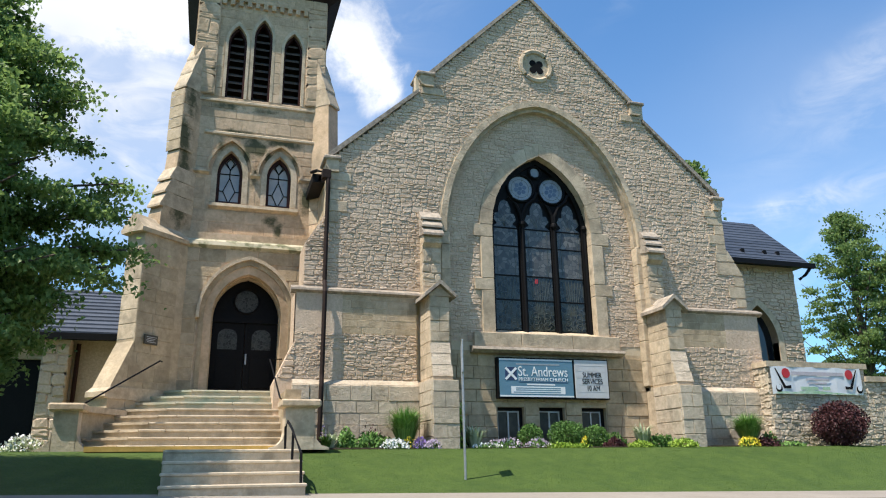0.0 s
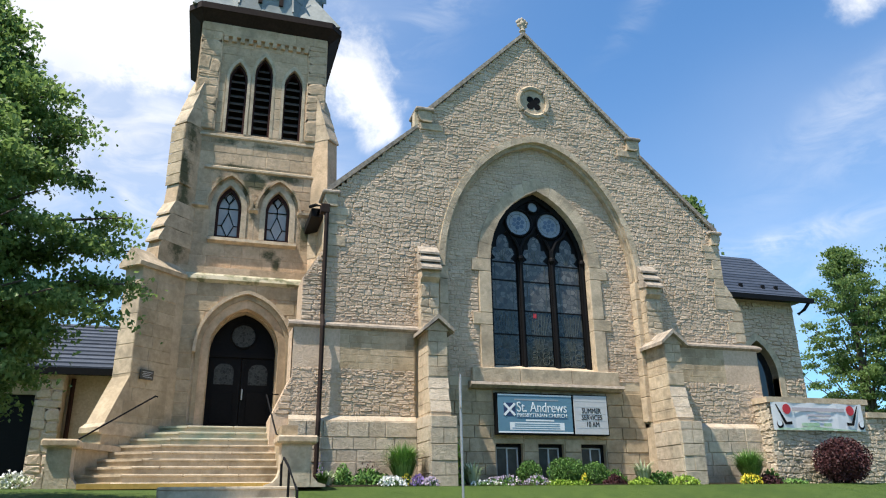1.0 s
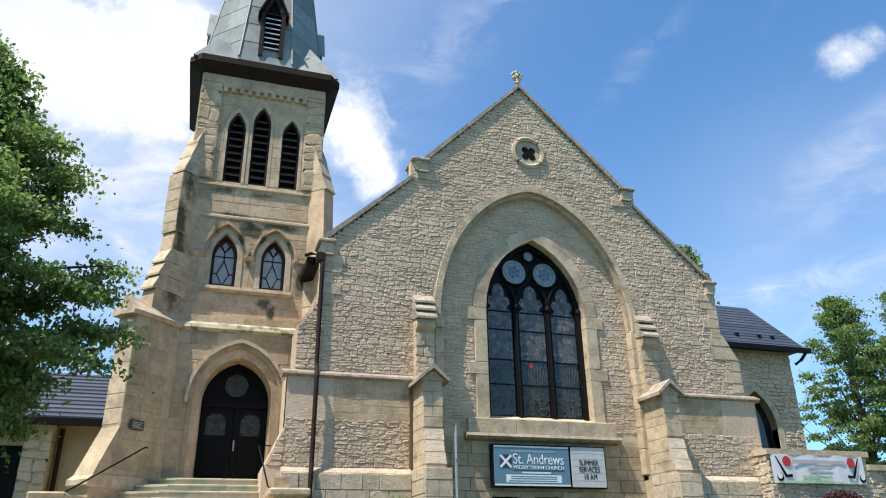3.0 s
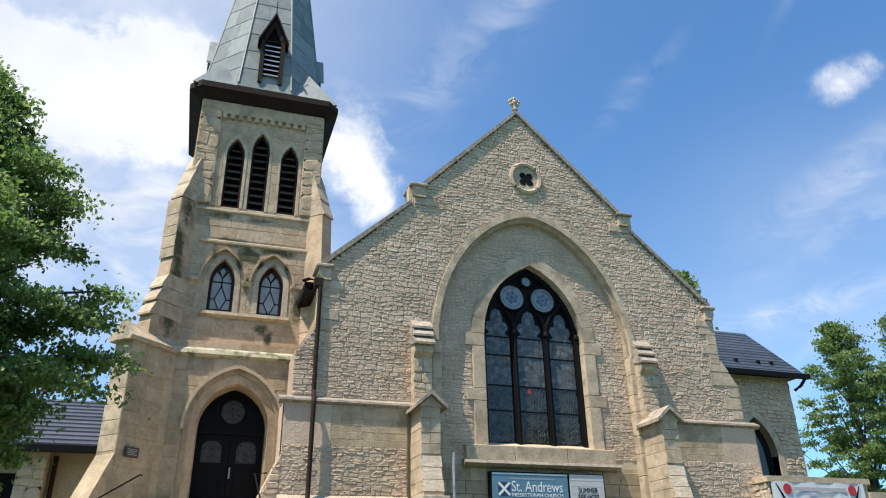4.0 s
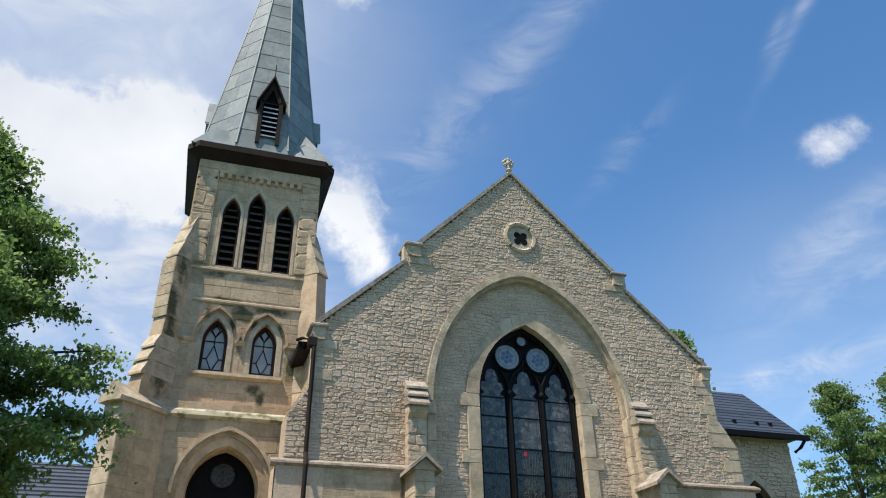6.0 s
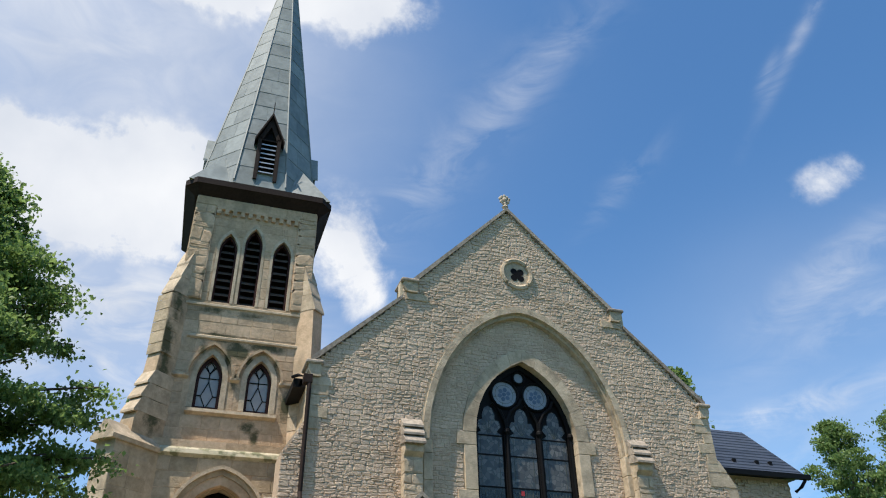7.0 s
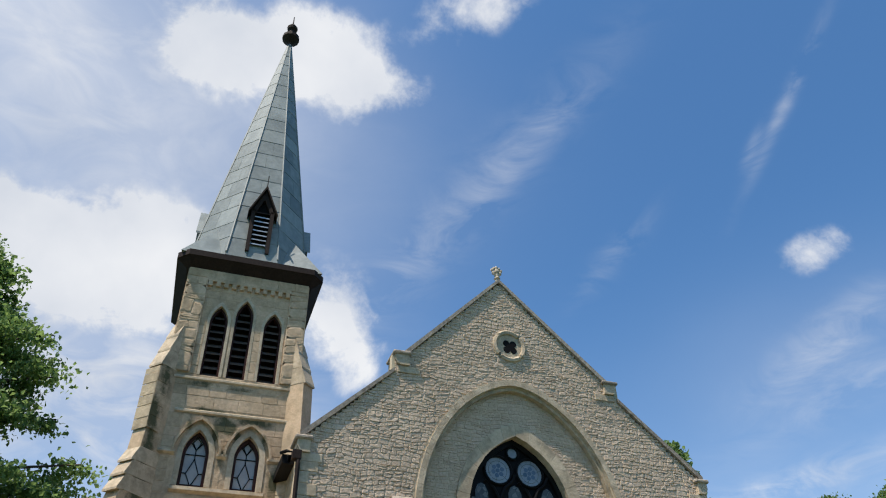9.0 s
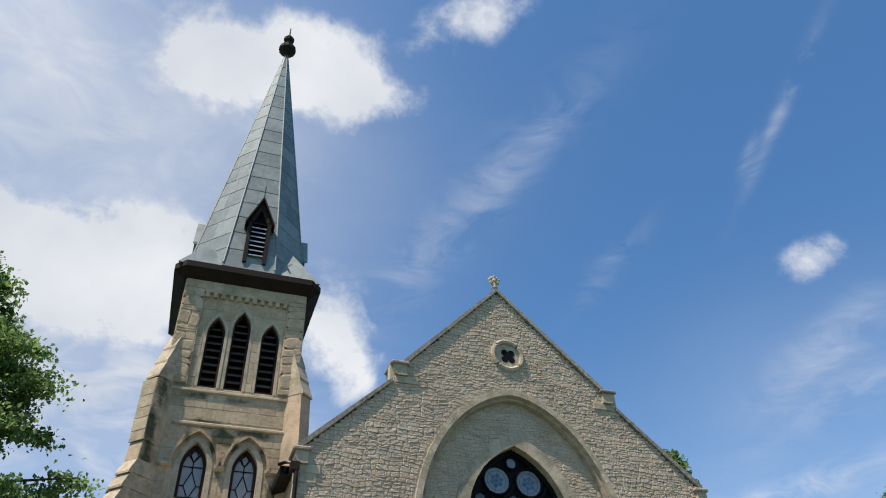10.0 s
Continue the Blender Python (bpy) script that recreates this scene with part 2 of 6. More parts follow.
M_BOARD = material("grey_white_letter_board", (0.47, 0.475, 0.48), (0.57, 0.575, 0.58), 0.5, 12, 1.2, 0.0, 0.02)
M_WHITE = material("white_board", (0.62, 0.63, 0.64), (0.74, 0.75, 0.76), 0.5, 12, 1.2, 0.0, 0.02)
M_SIGN = material("blue_grey_sign_paint", (0.105, 0.215, 0.29), (0.13, 0.25, 0.33), 0.45, 12, 1.2, 0.0, 0.02)
M_NAVY = clear("navy_paint", (0.02, 0.04, 0.11), 0.4)
M_INK = clear("black_lettering", (0.010, 0.010, 0.011), 0.95)
M_INK.node_tree.nodes["Principled BSDF"].inputs["Specular IOR Level"].default_value = 0.1
M_PAPER = clear("white_lettering", (0.75, 0.77, 0.78), 0.5)
M_RED = clear("red_print", (0.5, 0.02, 0.025), 0.5)
M_GREENPRINT = material("green_print", (0.2, 0.42, 0.16), (0.62, 0.7, 0.6), 0.5, 8, 3, 0.0, 0.0)
M_STEEL = material("galvanised_steel", (0.35, 0.36, 0.37), (0.5, 0.51, 0.52), 0.45, 12, 3, 0.1, 0.0, 0.6)
M_IRON = clear("black_iron", (0.008, 0.008, 0.009), 0.8)
M_IRON.node_tree.nodes["Principled BSDF"].inputs["Specular IOR Level"].default_value = 0.135
M_SILVER = clear("window_frame_paint", (0.55, 0.55, 0.54), 0.5)
M_SHRUB = material("green_shrub", (0.04, 0.10, 0.018), (0.12, 0.24, 0.045), 0.6, 5, 1, 0.0, 0.45)
M_LIME = material("lime_groundcover", (0.14, 0.24, 0.02), (0.3, 0.42, 0.05), 0.6, 5, 1, 0.0, 0.4)
M_PURPLE = material("purple_barberry", (0.028, 0.008, 0.010), (0.09, 0.028, 0.028), 0.6, 5, 1, 0.0, 0.5)
M_BLADE = material("ornamental_grass", (0.080, 0.174, 0.032), (0.224, 0.377, 0.096), 0.6, 5, 1, 0.0, 0.4)
M_PALE_BLADE = material("cream_striped_leaf", (0.3, 0.36, 0.2), (0.6, 0.64, 0.45), 0.6, 5, 1, 0.0, 0.4)
M_PETAL_W = clear("white_petal", (0.78, 0.78, 0.76), 0.7)
M_PETAL_L = clear("lilac_petal", (0.42, 0.28, 0.6), 0.7)
M_PETAL_P = clear("pale_mauve_petal", (0.62, 0.5, 0.62), 0.7)
M_PETAL_Y = clear("yellow_petal", (0.75, 0.6, 0.04), 0.7)
M_LEAF = material("maple_leaf", (0.102, 0.175, 0.043), (0.284, 0.399, 0.124), 0.5, 3, 0.5, 0.0, 0.45, thin=0.5)
M_LEAF_PALE = material("light_green_leaf", (0.094, 0.156, 0.041), (0.250, 0.350, 0.114), 0.5, 3, 0.5, 0.0, 0.45, thin=0.5)
M_BARK = material("grey_bark", (0.06, 0.045, 0.034), (0.14, 0.11, 0.085), 0.95, 12, 2, 0.8, 0.1)


def stained(name, dark, light, scale, rough=0.18):
    """Leaded coloured glass: cells of several tints between pale lead lines."""
    m = bpy.data.materials.new(name)
    m.use_nodes = True
    n, l = m.node_tree.nodes, m.node_tree.links
    b = n["Principled BSDF"]
    b.inputs["Roughness"].default_value = rough
    place = n.new("ShaderNodeNewGeometry")
    cells, edges = n.new("ShaderNodeTexVoronoi"), n.new("ShaderNodeTexVoronoi")
    edges.feature = "DISTANCE_TO_EDGE"
    for t in (cells, edges):
        t.inputs["Scale"].default_value = scale
        l.new(place.outputs["Position"], t.inputs["Vector"])
    tint = n.new("ShaderNodeMix")
    tint.data_type = "RGBA"
    sep = n.new("ShaderNodeSeparateColor")
    l.new(cells.outputs["Color"], sep.inputs["Color"])
    l.new(sep.outputs[0], tint.inputs["Factor"])
    tint.inputs["A"].default_value, tint.inputs["B"].default_value = (*dark, 1), (*light, 1)
    lead = n.new("ShaderNodeMix")
    lead.data_type = "RGBA"
    near = n.new("ShaderNodeMath")
    near.operation = "LESS_THAN"
    near.inputs[1].default_value = 0.05
    l.new(edges.outputs["Distance"], near.inputs[0])
    l.new(near.outputs[0], lead.inputs["Factor"])
    l.new(tint.outputs["Result"], lead.inputs["A"])
    lead.inputs["B"].default_value = (0.06, 0.066, 0.06, 1)
    l.new(lead.outputs["Result"], b.inputs["Base Color"])
    return m


# Reflections put into the glass colour: dark trees below, pale sky above.
M_STAINED = stained("tree_toned_stained_glass", (0.008, 0.008, 0.006), (0.055, 0.055, 0.04), 8.0, 0.12)
M_STAINED_PALE = stained("sky_toned_stained_glass", (0.045, 0.042, 0.038), (0.165, 0.155, 0.135), 8.0, 0.12)
M_LEAD = clear("grey_lead_line", (0.075, 0.085, 0.07), 0.6)
M_ROSE = material("pale_stained_glass", (0.2, 0.235, 0.28), (0.33, 0.37, 0.41), 0.2, 9, 3, 0.0, 0.1)
M_ROSE_BLUE = material("blue_stained_glass", (0.07, 0.11, 0.18), (0.14, 0.19, 0.27), 0.2, 9, 3, 0.0, 0.3)
M_DOORGLASS = stained("dim_leaded_glass", (0.004, 0.005, 0.005), (0.045, 0.05, 0.045), 14.0, 0.6)
# Tower panes: the sky's reflection is put into this pale base colour.
M_GREYGLASS = material("grey_glass_sky_tone", (0.26, 0.27, 0.285), (0.46, 0.45, 0.43), 0.2, 2.2, 1.6, 0.0, 0.3)


# ---- building helpers ----
S = 1.1  # metres in one unit of the plan


def part(name, bm, mat, parent=None, label="", kind=""):
    """Link a bmesh, drawn in plan units, as one mesh object under a thing or part."""
    bmesh.ops.recalc_face_normals(bm, faces=bm.faces)
    bmesh.ops.scale(bm, vec=(S, S, S), verts=bm.verts)
    me = bpy.data.meshes.new(name)
    bm.to_mesh(me)
    bm.free()
    me.materials.append(mat)
    ob = new(name, me)
    if parent:
        ob.parent = parent
    return tagged(ob, label, kind=kind)


def thing(name, label, category, group="", kind=""):
    return tagged(new(name), label, category, group, kind)


def box(bm, x0, x1, y0, y1, z0, z1, m=None):
    v = [bm.verts.new((x, y, z)) for x in (x0, x1) for y in (y0, y1) for z in (z0, z1)]
    for f in ((0, 1, 3, 2), (4, 6, 7, 5), (0, 4, 5, 1), (2, 3, 7, 6), (0, 2, 6, 4), (1, 5, 7, 3)):
        bm.faces.new([v[i] for i in f])
    if m:
        bmesh.ops.transform(bm, matrix=m, verts=v)
    return v


def made(fn, *args, **kw):
    bm = bmesh.new()
    fn(bm, *args, **kw)
    return bm


def block(x0, x1, y0, y1, z0, z1, bevel=0.0, m=None):
    bm = made(box, x0, x1, y0, y1, z0, z1)
    if bevel:
        bmesh.ops.bevel(bm, geom=bm.edges[:], offset=bevel, segments=1, affect="EDGES")
    if m:
        bmesh.ops.transform(bm, matrix=m, verts=bm.verts)
    return bm


def slab(bm, poly, y0, y1):
    """A polygon in the x-z plane, given thickness from y0 to y1."""
    a = [bm.verts.new((x, y0, z)) for x, z in poly]
    b = [bm.verts.new((x, y1, z)) for x, z in poly]
    bm.faces.new(a)
    bm.faces.new(b[::-1])
    for i in range(len(poly)):
        j = (i + 1) % len(poly)
        bm.faces.new((a[i], b[i], b[j], a[j]))
    return a + b


def tall(bm, poly, z0, z1, top=None):
    """A polygon in the x-y plane, raised from z0 to z1; top: another outline at z1."""
    a = [bm.verts.new((x, y, z0)) for x, y in poly]
    b = [bm.verts.new((x, y, z1)) for x, y in (top or poly)]
    bm.faces.new(a[::-1])
    bm.faces.new(b)
    for i in range(len(poly)):
        j = (i + 1) % len(poly)
        bm.faces.new((a[i], a[j], b[j], b[i]))
    return a + b


def arch_side(half, zs, zt, n=10):
    """Points (offset, z) up one side of a pointed arch, from its spring to its apex."""
    h = zt - zs
    r = (half * half + h * h) / (2 * half)
    if half > 2.4:  # the great arch is blunt, between a pointed arch and half an ellipse
        rise = [math.sin(math.pi / 2 * i / n) for i in range(n)]
        return [(0.4 * (half - r + math.sqrt(r * r - (h * s) ** 2)) + 0.6 * half * math.sqrt(1 - s * s), zs + h * s) for s in rise] + [(0.0, zt)]
    end = math.asin(min(1, h / r)) if r >= half else math.pi - math.asin(min(1, h / r))
    return [(half - r + r * math.cos(end * i / n), zs + r * math.sin(end * i / n)) for i in range(n)] + [(0.0, zt)]


def outline(cx, half, z0, zs, zt, n=10):
    """A pointed opening from its lower left corner over the apex to the lower right."""
    side = arch_side(half, zs, zt, n)
    return [(cx - half, z0)] + [(cx - o, z) for o, z in side] + [(cx + o, z) for o, z in side[-2::-1]] + [(cx + half, z0)]


def pierced(bm, x0, x1, z0, z1, y0, y1, openings):
    """A wall with pointed openings (cx, half, z0, zs, zt), cut into strips through their middles."""
    ops = sorted(openings)
    bounds = [None, *ops, None]
    for a, b in zip(bounds[:-1], bounds[1:]):
        poly = []
        if a:
            cx, half, oz, zs, zt = a
            up = [(cx + half, oz)] + [(cx + o, z) for o, z in arch_side(half, zs, zt)]
            poly += ([] if oz <= z0 else [(cx, z0), (cx, oz)]) + up + [(cx, z1)]
        else:
            poly += [(x0, z0), (x0, z1)]
        if b:
            cx, half, oz, zs, zt = b
            down = [(cx - o, z) for o, z in arch_side(half, zs, zt)][::-1] + [(cx - half, oz)]
            poly += [(cx, z1)] + down + ([] if oz <= z0 else [(cx, oz), (cx, z0)])
        else:
            poly += [(x1, z1), (x1, z0)]
        slab(bm, poly, y0, y1)


def ring(bm, cx, inner, outer, y0, y1):
    """A moulding round a pointed opening; inner and outer are (half, z0, zs, zt)."""
    a, b = outline(cx, *inner), outline(cx, *outer)
    rows = [[bm.verts.new((x, y, z)) for x, z in line] for line, y in ((a, y0), (b, y0), (b, y1), (a, y1))]
    for i in range(len(a) - 1):
        for k in range(4):
            u, w = rows[k], rows[(k + 1) % 4]
            bm.faces.new((u[i], u[i + 1], w[i + 1], w[i]))
    for i in (0, -1):
        bm.faces.new([r[i] for r in rows])


def tube(bm, points, radius, sides=8):
    """A round bar through points."""
    rings = []
    for i, p in enumerate(points):
        p = Vector(p)
        way = (Vector(points[min(i + 1, len(points) - 1)]) - Vector(points[max(i - 1, 0)])).normalized()
        a = way.orthogonal().normalized()
        b = way.cross(a)
        r = radius[i] if isinstance(radius, (list, tuple)) else radius
        rings.append([bm.verts.new(p + a * r * math.cos(k * math.tau / sides) + b * r * math.sin(k * math.tau / sides)) for k in range(sides)])
    for u, w in zip(rings[:-1], rings[1:]):
        for k in range(sides):
            bm.faces.new((u[k], u[(k + 1) % sides], w[(k + 1) % sides], w[k]))
    bm.faces.new(rings[0][::-1])
    bm.faces.new(rings[-1])


def lathe(bm, cx, cy, profile, sides=12):
    """A turned form about a vertical line: (radius, z) from below."""
    rings = [[bm.verts.new((cx + r * math.cos(k * math.tau / sides), cy + r * math.sin(k * math.tau / sides), z)) for k in range(sides)] for r, z in profile]
    for u, w in zip(rings[:-1], rings[1:]):
        for k in range(sides):
            bm.faces.new((u[k], u[(k + 1) % sides], w[(k + 1) % sides], w[k]))
    bm.faces.new(rings[0][::-1])
    bm.faces.new(rings[-1])
# ---- ground ----
def lawn_height(x, y):
    """The bank falls from the church to the pavement, which itself sinks to the right."""
    edge = -0.76 - 0.018 * max(-8, min(x, 22))
    t = max(0.0, min(1.0, (-1.5 - y) / 3.2))
    t = t * t * (3 - 2 * t) * 0.5 + t * 0.5
    return -0.07 * (1 - t) + edge * t


bm = bmesh.new()
bmesh.ops.create_grid(bm, x_segments=2, y_segments=2, size=1400)
bmesh.ops.translate(bm, vec=(0, 0, -1.75), verts=bm.verts)
tagged(part("ground", bm, M_GRASS), "wide green ground reaching the horizon", "ground", kind="structure")


def sheet(xs, ys, height):
    bm = bmesh.new()
    grid = [[bm.verts.new((x, y, height(x, y))) for x in xs] for y in ys]
    for a, b in zip(grid[:-1], grid[1:]):
        for i in range(len(xs) - 1):
            bm.faces.new((a[i], a[i + 1], b[i + 1], b[i]))
    return bm


def spread_values(a, b, n):
    return [a + (b - a) * i / n for i in range(n + 1)]


tagged(part("lawn", sheet(spread_values(-30, 45, 90), spread_values(-4.7, 0.0, 24) + [2, 8, 20, 40], lawn_height), M_GRASS),
       "mown green lawn banked up to the church", "lawn", kind="structure")
tagged(part("pavement", sheet(spread_values(-30, 45, 30), [-6.3, -4.7], lambda x, y: lawn_height(x, y) + 0.005 + 0.04 * (y + 4.7)), M_PAVE),
       "pale concrete pavement along the lawn", "pavement", kind="structure")
tagged(part("road", sheet(spread_values(-40, 60, 20), [-15, -7.6], lambda x, y: -1.62), M_ROAD), "grey asphalt road", "road", kind="structure")

# ---- nave ----
def grown(opening, by=0.03):
    """An opening cut a little larger, to leave room for the dressed stones that line it."""
    cx, half, z0, zs, zt = opening
    return cx, half + by, z0, zs, zt + by


XC = 6.6
nave = thing("church_nave", "buff limestone church gable with large traceried window", "church")
NAVE_L, NAVE_R = 1.17, 12.03
GABLE = [(NAVE_L, 0), (NAVE_L, 6.55), (1.5, 6.75), (3.34, 8.5), (3.34, 9.1), (3.75, 9.1), (6.5, 11.85),
         (9.45, 9.1), (9.86, 9.1), (9.86, 8.5), (11.7, 6.75), (NAVE_R, 6.55), (NAVE_R, 0)]
ARCH = (6.70, 2.62, 0.0, 5.0, 8.66)
WIN = (6.70, 1.36, 2.62, 5.35, 7.34)
bm = bmesh.new()
arch = outline(ARCH[0], ARCH[1], 0, ARCH[3], ARCH[4], 14)
slab(bm, GABLE[:-1] + [GABLE[-1]] + arch[::-1], 0.0, 0.22)
gable_wall = part("gable_wall", bm, M_MORTAR, nave)
bay_wall = part("bay_wall", made(pierced, 3.8, 9.5, 2.2, 8.9, 0.215, 0.75, [grown(WIN)]), M_MORTAR, nave)
CELLAR = ((5.32, 5.99), (6.38, 7.04), (7.49, 8.14))
base_wall = part("base_wall", made(slab, [(3.8, -0.3), (3.8, 2.2), (9.5, 2.2), (9.5, -0.3), (8.14, -0.3), (8.14, 0.9), (7.49, 0.9), (7.49, -0.3),
                                          (7.04, -0.3), (7.04, 0.9), (6.38, 0.9), (6.38, -0.3), (5.99, -0.3), (5.99, 0.9), (5.32, 0.9), (5.32, -0.3)], 0.215, 0.75), M_ASHLAR, nave)
# side walls and back of the nave
bm = bmesh.new()
box(bm, NAVE_L, NAVE_L + 0.5, 0.22, 20, -0.3, 6.4)
box(bm, NAVE_R - 0.5, NAVE_R, 0.22, 20, -0.3, 6.4)
slab(bm, [(NAVE_L, 0), (NAVE_L, 6.4), (6.6, 11.5), (NAVE_R, 6.4), (NAVE_R, 0)], 20, 20.4)
part("side_wall", bm, M_ASHLAR, nave)
bm = bmesh.new()
slab(bm, [(NAVE_L - 0.15, 6.2), (6.6, 11.3), (NAVE_R + 0.15, 6.2), (NAVE_R + 0.15, 6.05), (6.6, 11.1), (NAVE_L - 0.15, 6.05)], 0.25, 20.5)
part("roof", bm, M_SLATE, nave, "dark slate roof")
# corner buttresses, stepped outward to the ground
for side, name in ((-1, "corner_buttress"), (1, "corner_buttress")):
    def sx(off):
        return XC + side * off
    bm = bmesh.new()
    for poly, y0 in (([(5.3, -0.3), (5.3, 5.2), (5.45, 5.15), (5.87, 4.45), (5.87, 3.4), (5.87, -0.3)], -0.003),
                     ([(5.0, -0.3), (5.0, 3.34), (6.02, 3.34), (6.02, 2.2), (6.40, 1.35), (6.40, -0.3)], -0.13)):
        slab(bm, [(sx(o), z) for o, z in poly], y0, 0.9)
    part(name, bm, M_RUBBLE, nave)


def weathered(bm, x0, x1, profile):
    """A buttress: its outline in the y-z plane, from x0 to x1."""
    a = [bm.verts.new((x0, y, z)) for y, z in profile]
    b = [bm.verts.new((x1, y, z)) for y, z in profile]
    bm.faces.new(a)
    bm.faces.new(b[::-1])
    for i in range(len(profile)):
        j = (i + 1) % len(profile)
        bm.faces.new((a[i], b[i], b[j], a[j]))


for x in (3.62, 9.58):
    bm = bmesh.new()
    weathered(bm, x - 0.22, x + 0.22, [(0.2, -0.3), (0.2, 3.5), (-0.85, 3.3), (-0.85, 2.15), (-1.05, 1.4), (-1.05, -0.3)])
    weathered(bm, x - 0.28, x + 0.30, [(0.2, -0.3), (0.2, 1.4), (-1.2, 1.33), (-1.2, -0.3)])
    weathered(bm, x - 0.20, x + 0.24, [(0.2, 3.3), (0.2, 5.4), (-0.05, 5.4), (-0.32, 4.75), (-0.32, 4.6), (-0.2, 4.5), (-0.25, 3.3)])
    butt = part("buttress", bm, M_TRIM, nave, "stone buttress with gabled weathering")
    bm = bmesh.new()
    slab(bm, [(x - 0.36, 3.16), (x - 0.36, 3.24), (x, 3.56), (x + 0.36, 3.24), (x + 0.36, 3.16), (x, 3.46)], -0.97, 0.02)
    part("gablet", bm, M_COPING, butt)
    part("gablet_face", made(slab, [(x - 0.27, 3.2), (x, 3.44), (x + 0.27, 3.2)], -0.875, 0.0), M_TRIM, butt)
    for k in range(3):
        z0, z1 = 1.43 + 0.25 * k, 1.67 + 0.25 * k
        y0, y1 = -1.05 + 0.2 * (z0 - 1.4) / 0.75, -1.05 + 0.2 * (z1 - 1.4) / 0.75
        bm = bmesh.new()
        weathered(bm, x - 0.225, x + 0.225 - 0.02 * (k % 2), [(y0 + 0.03, z0), (y0 - 0.02, z0), (y1 - 0.014, z1), (y1 + 0.03, z1)])
        part("slope_stone", bm, M_GREY, butt)
    for k in range(3):
        bm = bmesh.new()
        z = 5.38 - 0.22 * k
        y = -0.03 - 0.1 * k
        weathered(bm, x - 0.23, x + 0.27, [(0.05, z - 0.1), (0.05, z + 0.08), (y, z + 0.06), (y - 0.2, z - 0.13), (y - 0.2, z - 0.18), (y - 0.05, z - 0.16)])
        part("weathering", bm, M_COPING, butt)
# string courses and plinth
for a, b in ((0.46, 3.42), (9.8, 12.78)):
    bm = bmesh.new()
    weathered(bm, a, b, [(0.0, 3.48), (-0.2, 3.385), (-0.21, 3.34), (-0.13, 3.29), (0.0, 3.29)])
    part("string_course", bm, M_COPING, nave, "projecting stone string course")
    bm = bmesh.new()
    box(bm, a + 0.12, b - 0.12, -0.12, 0.1, -0.3, 3.3)
    part("lower_wall", bm, M_MORTAR, nave)
    bm = bmesh.new()
    weathered(bm, a + 0.1, b - 0.1, [(0.0, 1.42), (-0.12, 1.42), (-0.24, 1.3), (-0.24, -0.3), (0.0, -0.3)])
    part("plinth", bm, M_GREY, nave, "grey squared plinth stones")
# coping
for side in (-1, 1):
    def at(o):
        return XC + side * o
    for (o0, z0), (o1, z1) in (((5.4, 6.55), (3.2, 8.6)), ((3.0, 9.0), (0.0, 11.98))):
        c0 = 0.1 if o1 == 0 else 0
        bm = bmesh.new()
        slab(bm, [(at(o0), z0), (at(o0), z0 + 0.16), (at(o1) - c0, z1 + 0.11), (at(o1) - c0, z1)], -0.08, 0.6)
        part("coping", bm, M_COPING, nave)
    for o0, o1, z in ((5.16, 5.52, 6.43), (2.82, 3.26, 9.0)):
        bm = bmesh.new()
        slab(bm, [(at(o0), z - 0.2), (at(o0), z + 0.09), (at(o1 - 0.07), z + 0.09), (at(o1 - 0.07), z - 0.06), (at(o1 - 0.12), z - 0.16), (at(o1 - 0.2), z - 0.2)], -0.1, 0.6)
        part("kneeler", bm, M_TRIM, nave)
        cap = block(min(at(o0 - 0.06), at(o1)), max(at(o0 - 0.06), at(o1)), -0.15, 0.6, z + 0.09, z + 0.19, 0.03)
        part("kneeler_cap", cap, M_COPING, nave)
        x0, x1 = sorted((at(o0 - 0.3), at(o1 - 0.14)))
        part("kneeler_stone", block(x0, x1, -0.045, 0.1, z - 0.4, z - 0.205, 0.012), M_TRIM, nave)
# the great arch and the window surround
great_arch = part("great_arch", made(ring, 6.70, (2.60, 1.3, 5.0, 8.64), (2.66, 1.3, 5.0, 8.70), 0.05, 0.3), M_TRIM, nave)
window_surround = part("window_surround", made(ring, 6.70, (1.37, 2.62, 5.35, 7.35), (1.5, 2.62, 5.35, 7.5), 0.2, 0.5), M_TRIM, nave)
for a, b in ((4.75, 5.95), (5.95, 7.3), (7.3, 8.6)):
    part("sill_stone", block(a + 0.004, b - 0.004, 0.06, 0.45, 2.28, 2.62, 0.012), M_TRIM, nave)
bm = bmesh.new()
weathered(bm, 4.68, 8.66, [(0.3, 2.33), (-0.02, 2.27), (-0.05, 2.2), (0.06, 2.14), (0.3, 2.14)])
part("sill_moulding", bm, M_COPING, nave)
bm = bmesh.new()
slab(bm, outline(6.70, 1.45, 2.6, 5.35, 7.44), 0.5, 0.53)
part("window_backing", bm, M_BLACK, nave)

# ---- tower ----
TX, TH, TY = -0.40, 1.66, 1.5
TYC = TY + TH
tower = thing("church_tower", "square stone bell tower with patinated metal spire", "tower")
DOOR = (-0.38, 0.75, 0.0, 3.0, 3.96)
LANCETS = [(-1.02, 0.23, 8.6, 10.2, 10.7), (-0.38, 0.23, 8.6, 10.45, 10.98), (0.40, 0.24, 8.6, 10.2, 10.7)]
TWINS = [(-0.98, 0.3, 5.78, 6.55, 7.15), (0.2, 0.3, 5.78, 6.55, 7.12)]
T0, T1 = TX - TH, TX + TH
porch_wall = part("porch_wall", made(pierced, T0, T1, -0.3, 4.95, TY - 0.2, TY + 0.5, [grown((DOOR[0], DOOR[1], -0.3, DOOR[3], DOOR[4]))]), M_TOWER, tower)
